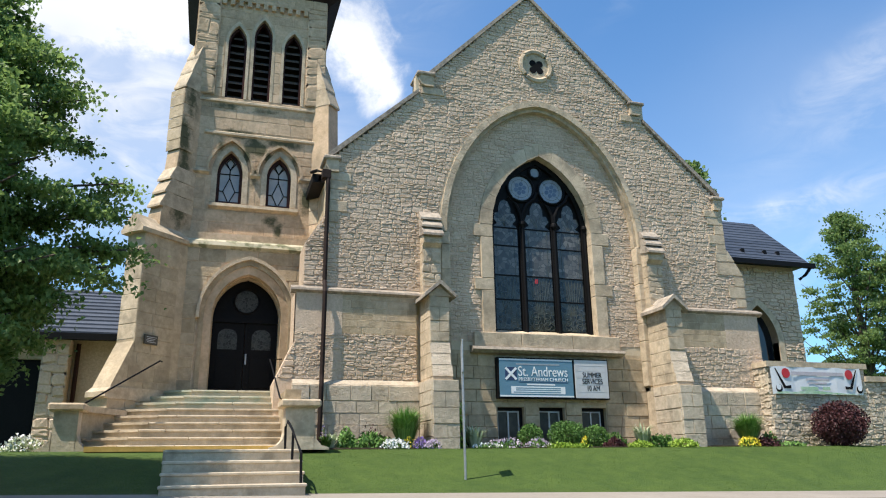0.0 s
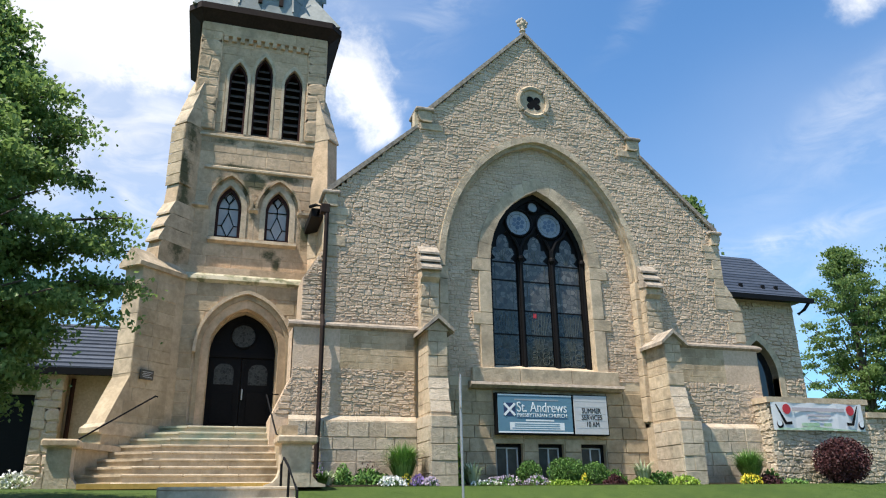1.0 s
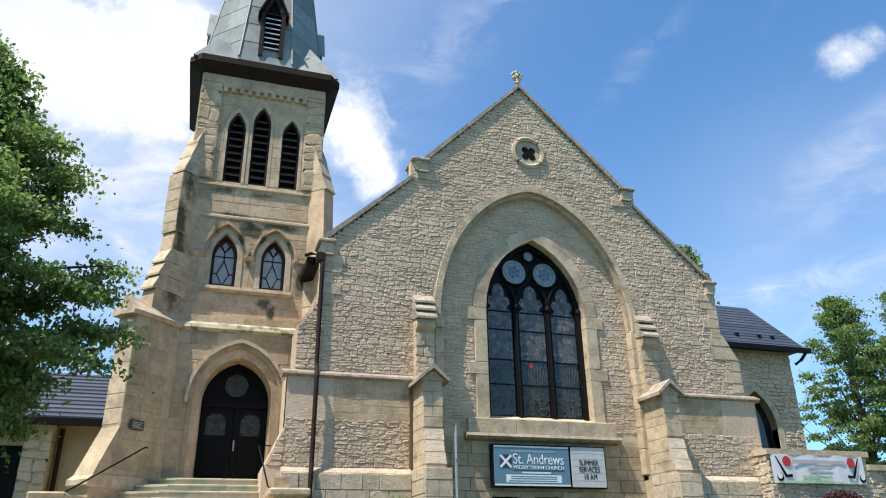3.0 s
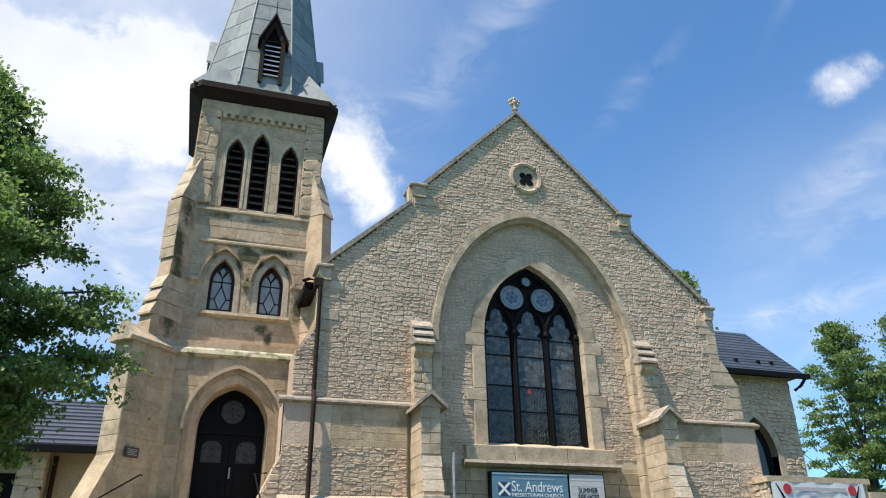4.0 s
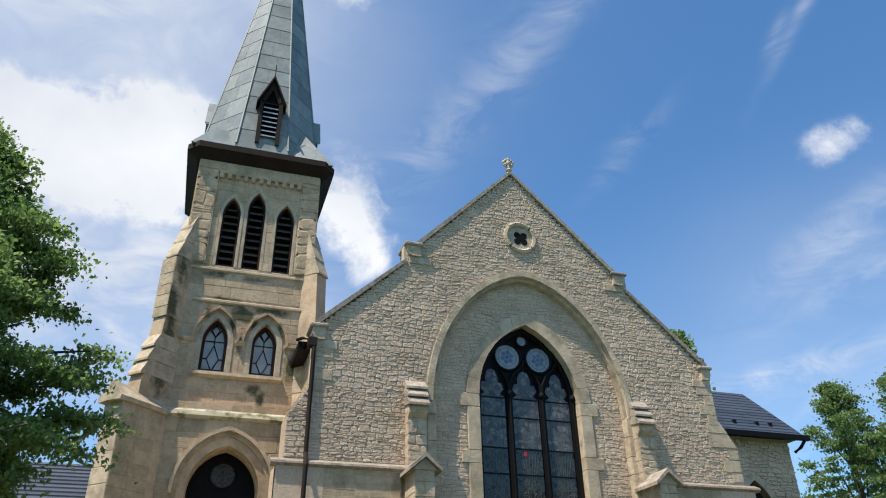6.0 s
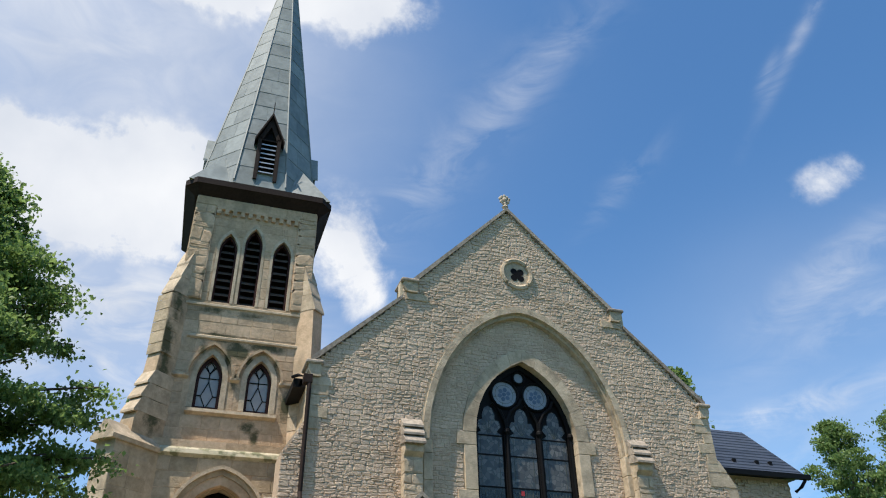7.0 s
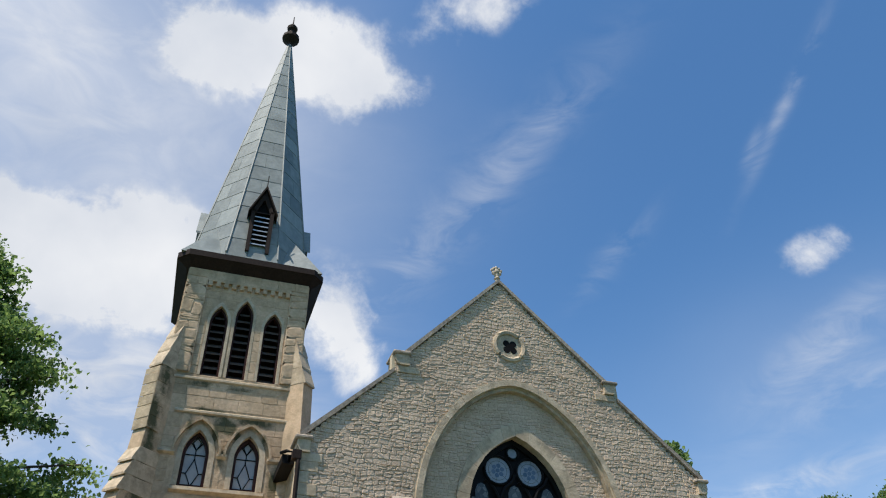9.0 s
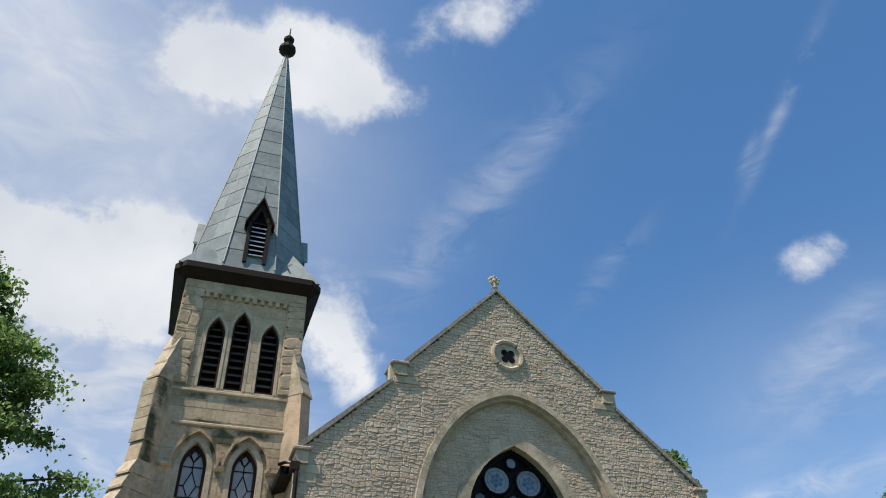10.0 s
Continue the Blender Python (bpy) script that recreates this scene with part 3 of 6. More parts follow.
middle_wall = part("middle_wall", made(pierced, T0, T1, 4.95, 7.9, TY, TY + 0.5, [grown(o) for o in TWINS]), M_TOWER, tower)
belfry_wall = part("belfry_wall", made(pierced, T0, T1, 7.9, 12.0, TY, TY + 0.5, [grown(o) for o in LANCETS]), M_TOWER, tower)
part("side_wall", made(box, T0, T0 + 0.5, TY + 0.5, TY + 2 * TH, -0.3, 12), M_ASHLAR, tower)
part("side_wall", made(box, T1 - 0.5, T1, TY + 0.5, TY + 2 * TH, -0.3, 12), M_ASHLAR, tower)
part("back_wall", made(box, T0 + 0.5, T1 - 0.5, TY + 2 * TH - 0.5, TY + 2 * TH, -0.3, 12), M_ASHLAR, tower)
bm = bmesh.new()
weathered(bm, -2.0, 1.0, [(TY + 0.05, 5.0), (TY - 0.27, 4.72), (TY - 0.3, 4.62), (TY - 0.2, 4.55), (TY, 4.55)])
part("ledge", bm, M_MOSSY, tower, "mossy sloping stone ledge")


def diagonal(cx, cy, dx, profile, thick, mat, name, parent):
    """A buttress set across a corner: its outline in (reach, z), reaching out along (dx, -1)."""
    bm = bmesh.new()
    off = thick / 2 / math.sqrt(2)
    a = [bm.verts.new((cx + dx * s + off * dx, cy - s + off, z)) for s, z in profile]
    b = [bm.verts.new((cx + dx * s - off * dx, cy - s - off, z)) for s, z in profile]
    bm.faces.new(a)
    bm.faces.new(b[::-1])
    for i in range(len(profile)):
        j = (i + 1) % len(profile)
        bm.faces.new((a[i], b[i], b[j], a[j]))
    return part(name, bm, mat, parent)


for cx, dx in ((TX - TH, -1), (TX + TH, 1)):
    diagonal(cx, TY - 0.1, dx, [(-0.4, -0.3), (1.13, -0.3), (1.13, 1.15), (0.78, 2.2), (0.78, 4.62), (-0.4, 4.62)], 0.54, M_ASHLAR, "lower_buttress", tower)
    diagonal(cx, TY, dx, [(-0.4, 4.8), (0.5, 4.8), (0.5, 5.2), (0.28, 6.3), (0.24, 7.0), (0.2, 8.6), (-0.12, 10.1), (-0.4, 10.3)], 0.40, M_TOWER, "upper_buttress", tower)
for a, b, z in ((-1.95, 1.22, 8.5), (-1.65, 1.26, 7.62)):
    bm = bmesh.new()
    weathered(bm, a, b, [(TY + 0.02, z + 0.05), (TY - 0.055, z), (TY - 0.055, z - 0.05), (TY + 0.02, z - 0.09)])
    part("string_course", bm, M_TRIM, tower)
# eaves cornice
bm = bmesh.new()


def canted(h, c):
    return [(TX - h, TYC - h + c), (TX - h + c, TYC - h), (TX + h - c, TYC - h), (TX + h, TYC - h + c), (TX + h, TYC + h - c), (TX + h - c, TYC + h), (TX - h + c, TYC + h), (TX - h, TYC + h - c)]


tall(bm, canted(1.72, 0.1), 11.75, 11.98, canted(2.0, 0.3))
tall(bm, canted(2.02, 0.3), 11.98, 12.16)
part("cornice", bm, M_DARK, tower, "dark wooden cornice")
# spire
SX, SZ = -0.33, 24.6
bm = bmesh.new()
R0 = 1.79
octo = [(TX - 0.07 + R0 / math.cos(math.pi / 8) * math.cos(math.pi / 8 + k * math.pi / 4), TYC + R0 / math.cos(math.pi / 8) * math.sin(math.pi / 8 + k * math.pi / 4)) for k in range(8)]
tall(bm, octo, 12.1, SZ, [(SX + 0.05 * math.cos(math.pi / 8 + k * math.pi / 4), TYC + 0.05 * math.sin(math.pi / 8 + k * math.pi / 4)) for k in range(8)])
for sx_, sy_ in ((-1, -1), (1, -1), (1, 1), (-1, 1)):
    h = 1.95
    v = [bm.verts.new(p) for p in ((TX + sx_ * h, TYC + sy_ * h, 12.12), (TX + sx_ * 0.7, TYC + sy_ * 1.75, 12.12), (TX + sx_ * 1.75, TYC + sy_ * 0.7, 12.12), (TX + sx_ * 1.0, TYC + sy_ * 1.0, 13.9))]
    for f in ((0, 1, 3), (0, 3, 2), (1, 2, 3), (0, 2, 1)):
        bm.faces.new([v[i] for i in f])
tall(bm, canted(2.0, 0.3), 12.1, 12.35, canted(1.62, 0.5))
spire = part("spire", bm, M_COPPER, tower, "grey-green sheet metal spire with seams")
bm = bmesh.new()
lathe(bm, SX, TYC, [(0.07, 24.4), (0.1, 24.6), (0.34, 24.85), (0.34, 25.0), (0.14, 25.25), (0.12, 25.4), (0.2, 25.5), (0.22, 25.62), (0.12, 25.8), (0.03, 25.85), (0.02, 26.4)])
part("finial", bm, M_DARK, tower, "dark metal spire finial")

# ---- steps ----
steps = thing("entrance_steps", "worn pale stone steps flaring out below the doors", "steps")
step_rng = np.random.default_rng(2)
for i in range(9):
    z = 1.24 - 0.152 * i
    y = 0.75 - 0.29 * i
    xl = -2.32 - 0.14 * i
    edge = [(0.33, y), (xl + 0.9, y), (xl, y + 0.45)]
    bm = bmesh.new()
    tall(bm, [(0.33, 1.6), (0.33, y), (xl + 0.9, y), (xl, y + 0.45), (xl, 1.6)], z - 0.16, z - 0.05)
    stone = M_STEP_GREEN if i < 3 else M_STEP
    step = part("step", bm, stone, steps)
    # treads: worn slabs that stand out over the riser
    xa = 0.36
    while xa > xl + 0.9 + 0.05:
        xb = max(xa - 0.7 - 0.6 * step_rng.random(), xl + 0.88)
        if xb - (xl + 0.88) < 0.3:
            xb = xl + 0.88
        o = 0.018 + 0.012 * step_rng.random()
        bm = block(xb + 0.003, xa - 0.003, y - o, y + 0.34, z - 0.048, z - 0.004 * step_rng.random(), 0.012)
        part("tread_slab", bm, stone, step)
        xa = xb
    n = Vector((-0.45, -0.9)).normalized() * 0.025
    bm = bmesh.new()
    tall(bm, [(xl + 0.88, y - 0.025), (xl + n.x, y + 0.45 + n.y), (xl + 0.1, y + 0.85), (xl + 0.95, y + 0.34)], z - 0.048, z - 0.002)
    part("tread_slab", bm, stone, step)
bm = bmesh.new()
box(bm, -1.66, 0.34, -4.0, -1.7, -0.6, -0.125)
part("landing", bm, M_STEP, steps)
for i in range(4):
    y, z = -4.15 - 0.3 * i, -0.12 - 0.163 * i
    step = part("step", made(box, -1.62, 0.32, y, -3.9, -1.2, z - 0.05), M_STEP, steps)
    part("tread_slab", block(-1.64, 0.34, y - 0.025, y + 0.33, z - 0.048, z, 0.012), M_STEP, step)
part("nosing", made(box, -3.05, 0.24, -1.79, -1.5, -0.09, 0.0), M_YELLOW, steps, "yellow painted nosing")

# ---- banner wall ----
bwall = thing("boundary_wall", "rubble stone garden wall with flat coping", "wall", kind="structure")
for a, b, z in ((12.45, 15.55, 2.0), (15.55, 16.3, 1.68), (16.3, 22, 1.35)):
    bm = bmesh.new()
    box(bm, a, b, -0.6, -0.1, -0.3, z - 0.1)
    part("wall_core", bm, M_MORTAR, bwall)
    bm = bmesh.new()
    box(bm, a - 0.05, b + 0.05, -0.68, 0, z - 0.1, z + 0.04)
    part("coping", bm, M_TRIM, bwall)

# ---- transept ----
trans = thing("transept", "stone side wing with hipped blue slate roof", "building")
bm = bmesh.new()
pierced(bm, 12.0, 19.9, -0.3, 6.7, 6.0, 6.5, [(18.0, 0.75, 1.5, 3.8, 5.15)])
box(bm, 19.4, 19.9, 6.5, 8.9, -0.3, 6.7)
part("wall", bm, M_RUBBLE, trans)
bm = bmesh.new()
v = [bm.verts.new(p) for p in ((11.0, 5.6, 6.75), (20.4, 5.6, 6.75), (20.4, 9.2, 6.75), (11.0, 9.2, 6.75), (11, 7.4, 8.9), (19.53, 7.4, 8.9))]
for f in ((0, 1, 5, 4), (1, 2, 5), (2, 3, 4, 5), (0, 4, 3), (3, 2, 1, 0)):
    bm.faces.new([v[i] for i in f])
part("roof", bm, M_SLATE, trans, "blue-grey slate roof")

# ---- hall beside the tower ----
hall = thing("hall", "low stone hall with blue slate roof", "building")
bm = bmesh.new()
box(bm, -5.0, -1.9, 4.5, 5, -0.3, 3.05)
box(bm, -5.05, -4.45, 4.0, 4.6, -0.3, 2.75)
box(bm, -12, -5.0, 4.5, 5, 2.3, 3.05)
part("wall", bm, M_RUBBLE, hall)
# Flat black panel stands in for the shade inside the hall's opening.
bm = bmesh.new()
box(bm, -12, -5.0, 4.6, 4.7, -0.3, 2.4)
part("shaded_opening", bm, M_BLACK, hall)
bm = bmesh.new()
v = [bm.verts.new(p) for p in ((-12, 3.8, 2.72), (-1.5, 3.8, 2.72), (-1.5, 7.5, 4.6), (-12, 7.5, 4.6), (-12, 3.8, 2.85), (-1.5, 3.8, 2.85), (-1.5, 7.5, 4.75), (-12, 7.5, 4.75))]
for f in ((0, 1, 2, 3), (4, 5, 6, 7), (0, 1, 5, 4), (1, 2, 6, 5), (2, 3, 7, 6), (3, 0, 4, 7)):
    bm.faces.new([v[i] for i in f])
part("roof", bm, M_SLATE, hall)
# ---- trees ----
def tree(name, label, x, y, profile, trunk_r, leaf, boughs, mat, seed, base=0.0, size=0.5, leaves=90, rise=0.45, sprays=5, lean=0.55, back=1.0, droop=1.05):
    """profile: (z, radius) up the crown. Boughs leave the trunk and carry flat sprays of single leaves along their outer part."""
    rng = np.random.default_rng(seed)
    root = thing(name, label, "tree")
    zs, rs = [p[0] for p in profile], [p[1] for p in profile]
    bm = bmesh.new()
    top = zs[-1] * 0.92
    tube(bm, [(x, y, base - 0.5), (x + 0.05, y, base + 0.6), (x - 0.05, y + 0.1, zs[0] + 0.8), (x + 0.08, y, (zs[0] + top) / 2), (x, y, top)],
         [trunk_r * 1.3, trunk_r, trunk_r * 0.8, trunk_r * 0.45, 0.03])
    clumps = []
    for i in range(boughs):
        z = zs[0] + (zs[-1] - zs[0]) * ((i + rng.random()) / boughs) ** droop
        reach = float(np.interp(z, zs, rs)) * (0.7 + 0.34 * rng.random())
        a = i * 2.399 + rng.normal(0, 0.3)
        if math.sin(a) > 0.2:
            reach *= back
        end = Vector((x + reach * math.cos(a), y + reach * math.sin(a), z))
        start = Vector((x, y, max(base + 0.9, z - reach * rise - 0.2)))
        mid = start.lerp(end, 0.5) + Vector((0, 0, 0.14 * reach))
        tube(bm, [start, mid, end], [trunk_r * 0.24, trunk_r * 0.12, 0.012], 5)
        side = Vector((-math.sin(a), math.cos(a), 0))
        for k in range(sprays):
            f = 0.32 + 0.68 * (k + rng.random() * 0.6) / sprays
            p = start.lerp(mid, f).lerp(mid.lerp(end, f), f) + side * rng.normal(0, 0.22) * reach * (0.5 + 0.5 * (1 - f)) + Vector((0, 0, rng.normal(0, 0.1) * size))
            clumps.append((p, size * (0.65 + 0.6 * rng.random()) * (1.15 - 0.35 * f), Vector((math.cos(a), math.sin(a), 0))))
    part("trunk", bm, M_BARK, root)
    points, faces = [], []
    for c, wide, way in clumps:
        n = int(leaves * (wide / size) ** 1.5)
        off = rng.normal(0, 1, (n, 3)) * np.array([1, 1, 0.3]) * wide * 0.6
        along = off[:, 0] * way.x + off[:, 1] * way.y
        off[:, 2] -= 0.2 * np.maximum(along, 0)
        turn = rng.random((n, 3)) * math.tau
        dip = rng.normal(0, lean, (n, 2))
        for o, t, d in zip(off, turn, dip):
            p = c + Vector(o)
            tilt = Euler((d[0], d[1], t[2])).to_matrix()
            s = leaf * (0.7 + 0.6 * abs(math.sin(t[0] * 3)))
            k = len(points)
            for q in ((-0.5, 0, 0), (-0.08, -0.42, 0.1), (0.6, 0, -0.1), (-0.08, 0.42, 0.1)):
                points.append(tuple((p + tilt @ (Vector(q) * s * 1.5)) * S))
            faces.append((k, k + 1, k + 2, k + 3))
    me = bpy.data.meshes.new("crown")
    me.from_pydata(points, [], faces)
    me.materials.append(mat)
    crown = new("crown", me)
    crown.parent = root
    tagged(crown, kind="stuff")
    return root


tree("maple_tree", "large leafy green maple beside the steps", -5.45, -4.6,
     [(1.05, 2.2), (1.75, 2.8), (2.4, 3.2), (3.65, 3.0), (4.45, 2.8), (5.1, 2.4), (5.8, 1.9), (6.4, 1.45), (7.15, 0.8), (7.6, 0.2)], 0.26, 0.043, 175, M_LEAF, 3, base=-0.7, size=0.39, leaves=420, rise=0.3, sprays=5, lean=0.85, back=0.62, droop=1.4)
tree("garden_tree", "light green tree behind the garden wall", 33.6, 16.0, [(3.5, 2.6), (6.0, 3.4), (8.5, 3.4), (11.0, 2.6), (12.6, 1.4), (13.6, 0.3)], 0.3, 0.085, 44, M_LEAF_PALE, 5, size=0.5, leaves=150, rise=1.3, sprays=6, lean=0.9)
tree("garden_tree", "dark green tree behind the garden wall", 38.0, 15.0, [(1.5, 2.8), (4.0, 3.8), (8.0, 3.6), (11.5, 2.8), (13.8, 1.2), (14.8, 0.3)], 0.3, 0.085, 56, M_LEAF_PALE, 6, size=0.56, leaves=160, rise=1.2, sprays=6, lean=0.9)
tree("garden_tree", "green tree rising behind the church roof", 22.2, 14.6, [(8.0, 1.2), (11.0, 1.3), (13.0, 1.0), (14.2, 0.5), (14.8, 0.1)], 0.25, 0.14, 44, M_LEAF_PALE, 8, size=0.5, leaves=80, rise=1.0, sprays=5, lean=0.9)
for x, y, k in ((-14, -38, 0), (-5, -41, 1), (5, -39, 2), (15, -42, 3), (26, -40, 4), (38, -38, 5)):
    tree("street_tree", "leafy green tree across the street", x, y, [(1.5, 2.5), (4.0, 4.4), (7.0, 4.6), (9.5, 3.2), (11.0 + k % 3, 0.5)], 0.35, 0.4, 28, M_LEAF, 40 + k, base=-1.6, size=1.1, leaves=70, sprays=4)
# ---- great window: tracery, lights, roundels ----
window = part("window_frame", made(ring, 6.70, (1.24, 2.62, 5.35, 7.2), (1.40, 2.62, 5.35, 7.36), 0.40, 0.5), M_BLACK, nave, "black painted window tracery")


def light_outline(cx, half, z0, zs, zt):
    """A tall light with a cusped head of three lobes."""
    pts = [(cx - half, z0), (cx - half, zs)]
    h = zt - zs
    for o, z in ((0.62, 0.12), (0.95, 0.3), (0.78, 0.5), (0.5, 0.5), (0.5, 0.72), (0.3, 0.93)):
        pts.append((cx - half * o, zs + h * z))
    pts.append((cx, zt))
    for o, z in ((0.3, 0.93), (0.5, 0.72), (0.5, 0.5), (0.78, 0.5), (0.95, 0.3), (0.62, 0.12)):
        pts.append((cx + half * o, zs + h * z))
    return pts + [(cx + half, zs), (cx + half, z0)]


def disc(bm, cx, cz, r, y0, y1, n=20):
    slab(bm, [(cx + r * math.cos(k * math.tau / n), cz + r * math.sin(k * math.tau / n)) for k in range(n)], y0, y1)


def hoop(bm, cx, cz, r, thick, y, n=24, start=0.0, sweep=math.tau):
    tube(bm, [(cx + r * math.cos(start + sweep * k / n), y, cz + r * math.sin(start + sweep * k / n)) for k in range(n + 1)], thick, 6)


for cx, half in ((5.80, 0.33), (6.69, 0.35), (7.58, 0.33)):
    half += 0.005
    # Upper glass is coloured paler for reflected sky, lower darker for reflected trees.
    part("light", made(slab, light_outline(cx, half, 4.15, 5.42, 6.16), 0.482, 0.5), M_STAINED_PALE, window, "leaded stained glass with sky reflection in its pale colour")
    part("light", made(box, cx - half, cx + half, 0.482, 0.5, 2.78, 4.15), M_STAINED, window, "leaded stained glass with tree reflection in its dark colour")
    for k in range(7):
        bm = bmesh.new()
        a = -half + 0.06 + k * (2 * half - 0.12) / 6
        tube(bm, [(cx + a * 0.25, 0.478, 3.18), (cx + a * 0.6, 0.478, 3.6), (cx + a, 0.478, 4.1)], 0.006, 4)
        part("lead", bm, M_LEAD, window)
    for k in range(6):
        bm = bmesh.new()
        hoop(bm, cx + (-0.16, 0.16)[k % 2], 2.9 + 0.12 * (k // 2), 0.09, 0.006, 0.478, 10)
        part("lead", bm, M_LEAD, window)
    for k in range(5):
        bm = bmesh.new()
        a = (k - 2) * 0.36
        tube(bm, [(cx + 0.04 * math.sin(a), 0.478, 5.46), (cx + half * 0.8 * math.sin(a), 0.478, 5.44 + 0.36 * math.cos(a))], 0.006, 4)
        part("lead", bm, M_LEAD, window)
    for side in (-1, 1):
        bm = bmesh.new()
        tube(bm, [(cx + side * half * 0.72, 0.478, 4.2), (cx + side * half * 0.72, 0.478, 5.38)], 0.005, 4)
        part("lead", bm, M_LEAD, window)
    for z in (5.40, 4.92, 4.15, 3.53):
        part("glazing_bar", made(box, cx - half, cx + half, 0.465, 0.482, z - 0.015, z + 0.015), M_BLACK, window)
part("red_quarry", made(box, 6.56, 6.64, 0.474, 0.481, 3.98, 4.1), M_RED, window, "small red glass quarry")
for cx, cz, r in ((6.27, 6.51, 0.335), (7.14, 6.51, 0.335), (6.70, 6.99, 0.13)):
    roundel = part("roundel", made(disc, cx, cz, r, 0.48, 0.5, 28), M_ROSE, window, "pale blue stained glass roundel")
    part("roundel_rim", made(hoop, cx, cz, r + 0.03, 0.032, 0.455, 32), M_BLACK, window)
    if r > 0.2:
        part("ring_lead", made(hoop, cx, cz, r * 0.74, 0.005, 0.478, 28), M_LEAD, roundel)
        part("petal", made(disc, cx, cz, 0.055, 0.474, 0.479, 12), M_ROSE_BLUE, roundel, "blue glass petal")
        for k in range(6):
            a = k * math.tau / 6 + 0.3
            part("petal", made(disc, cx + 0.125 * math.cos(a), cz + 0.125 * math.sin(a), 0.058, 0.474, 0.479, 12), M_ROSE_BLUE, roundel)
            bm = bmesh.new()
            tube(bm, [(cx + 0.19 * math.cos(a), 0.478, cz + 0.19 * math.sin(a)), (cx + r * math.cos(a), 0.478, cz + r * math.sin(a))], 0.005, 4)
            part("spoke_lead", bm, M_LEAD, roundel)
for cx in (5.39, 6.25, 7.14, 8.01):
    bm = bmesh.new()
    tube(bm, [(cx, 0.42, 2.65), (cx, 0.42, 5.5)], 0.045, 8)
    tube(bm, [(cx - 0.055, 0.45, 2.65), (cx - 0.055, 0.45, 5.5)], 0.024, 6)
    tube(bm, [(cx + 0.055, 0.45, 2.65), (cx + 0.055, 0.45, 5.5)], 0.024, 6)
    mullion = part("mullion", bm, M_BLACK, window)
    part("capital", made(lathe, cx, 0.42, [(0.05, 5.42), (0.09, 5.5), (0.085, 5.56), (0.05, 5.6)], 10), M_BLACK, window)
for cx, way in ((6.25, 1), (7.14, 1)):
    bm = bmesh.new()
    tube(bm, [(cx, 0.43, 5.55), (cx + 0.03, 0.43, 5.8), (cx + 0.15, 0.43, 6.05), (cx + 0.36, 0.43, 6.22), (cx + 0.46, 0.43, 6.42)], 0.045, 6)
    part("tracery_rib", bm, M_BLACK, window)
    bm = bmesh.new()
    tube(bm, [(cx, 0.43, 5.55), (cx - 0.03, 0.43, 5.8), (cx - 0.15, 0.43, 6.05), (cx - 0.36, 0.43, 6.22)], 0.045, 6)
    part("tracery_rib", bm, M_BLACK, window)
bm = bmesh.new()
weathered(bm, 5.36, 8.06, [(0.5, 2.76), (0.26, 2.66), (0.26, 2.6), (0.5, 2.6)])
part("window_sill", bm, M_TRIM, nave, "pale stone sill")
# quatrefoil
rose = part("quatrefoil", made(hoop, 6.67, 9.88, 0.43, 0.075, -0.01, 28), M_TRIM, nave, "round quatrefoil opening in pale stone")
part("rim", made(disc, 6.67, 9.88, 0.41, -0.012, 0.05, 24), M_TRIM, rose)
bm = bmesh.new()
for k in range(4):
    a = math.pi / 4 + k * math.pi / 2
    disc(bm, 6.69 + 0.14 * math.cos(a), 9.86 + 0.14 * math.sin(a), 0.1, -0.02, 0.04, 12)
box(bm, 6.61, 6.77, -0.0195, 0.04, 9.78, 9.94)
part("foil", bm, M_INK, rose, "dark four-lobed opening")
# gable cross
bm = bmesh.new()
lathe(bm, 6.58, 0.2, [(0.15, 11.9), (0.13, 12.04), (0.07, 12.1), (0.055, 12.26), (0.1, 12.3), (0.05, 12.36), (0.045, 12.62), (0.06, 12.7), (0.02, 12.76)], 10)
for dx, dz, size in ((-0.1, 12.5, 0.06), (0.1, 12.5, 0.06), (-0.14, 12.6, 0.05), (0.14, 12.6, 0.05), (-0.08, 12.66, 0.05), (0.08, 12.66, 0.05), (-0.05, 12.42, 0.045), (0.05, 12.42, 0.045), (0.0, 12.56, 0.085)):
    bmesh.ops.create_icosphere(bm, subdivisions=2, radius=size, matrix=Matrix.Translation((6.58 + dx, 0.2, dz)) @ Matrix.Diagonal((1.0, 0.9, 1.15, 1.0)))
part("gable_cross", bm, M_GREY, nave, "small carved stone cross finial")
# cellar windows
for a, b in CELLAR:
    cw = part("cellar_window", made(box, a, b, 0.42, 0.44, -0.1, 0.9), M_BLIND, nave, "dark basement window with pale frame")
    bm = bmesh.new()
    for x0, x1, z0, z1 in ((a, a + 0.05, -0.1, 0.9), (b - 0.05, b, -0.1, 0.9), (a + 0.05, b - 0.05, 0.84, 0.9)):
        box(bm, x0, x1, 0.34, 0.42, z0, z1)
    part("outer_frame", bm, M_BLACK, cw)
    m = (a + b) / 2
    bm = bmesh.new()
    for x0, x1, z0, z1 in ((m - 0.02, m + 0.015, -0.1, 0.82), (b - 0.09, b - 0.06, -0.1, 0.82), (m + 0.015, b - 0.09, 0.79, 0.82), (a + 0.06, a + 0.08, -0.1, 0.82), (a + 0.08, m - 0.02, 0.8, 0.82)):
        box(bm, x0, x1, 0.39, 0.425, z0, z1)
    part("sash", bm, M_SILVER, cw)


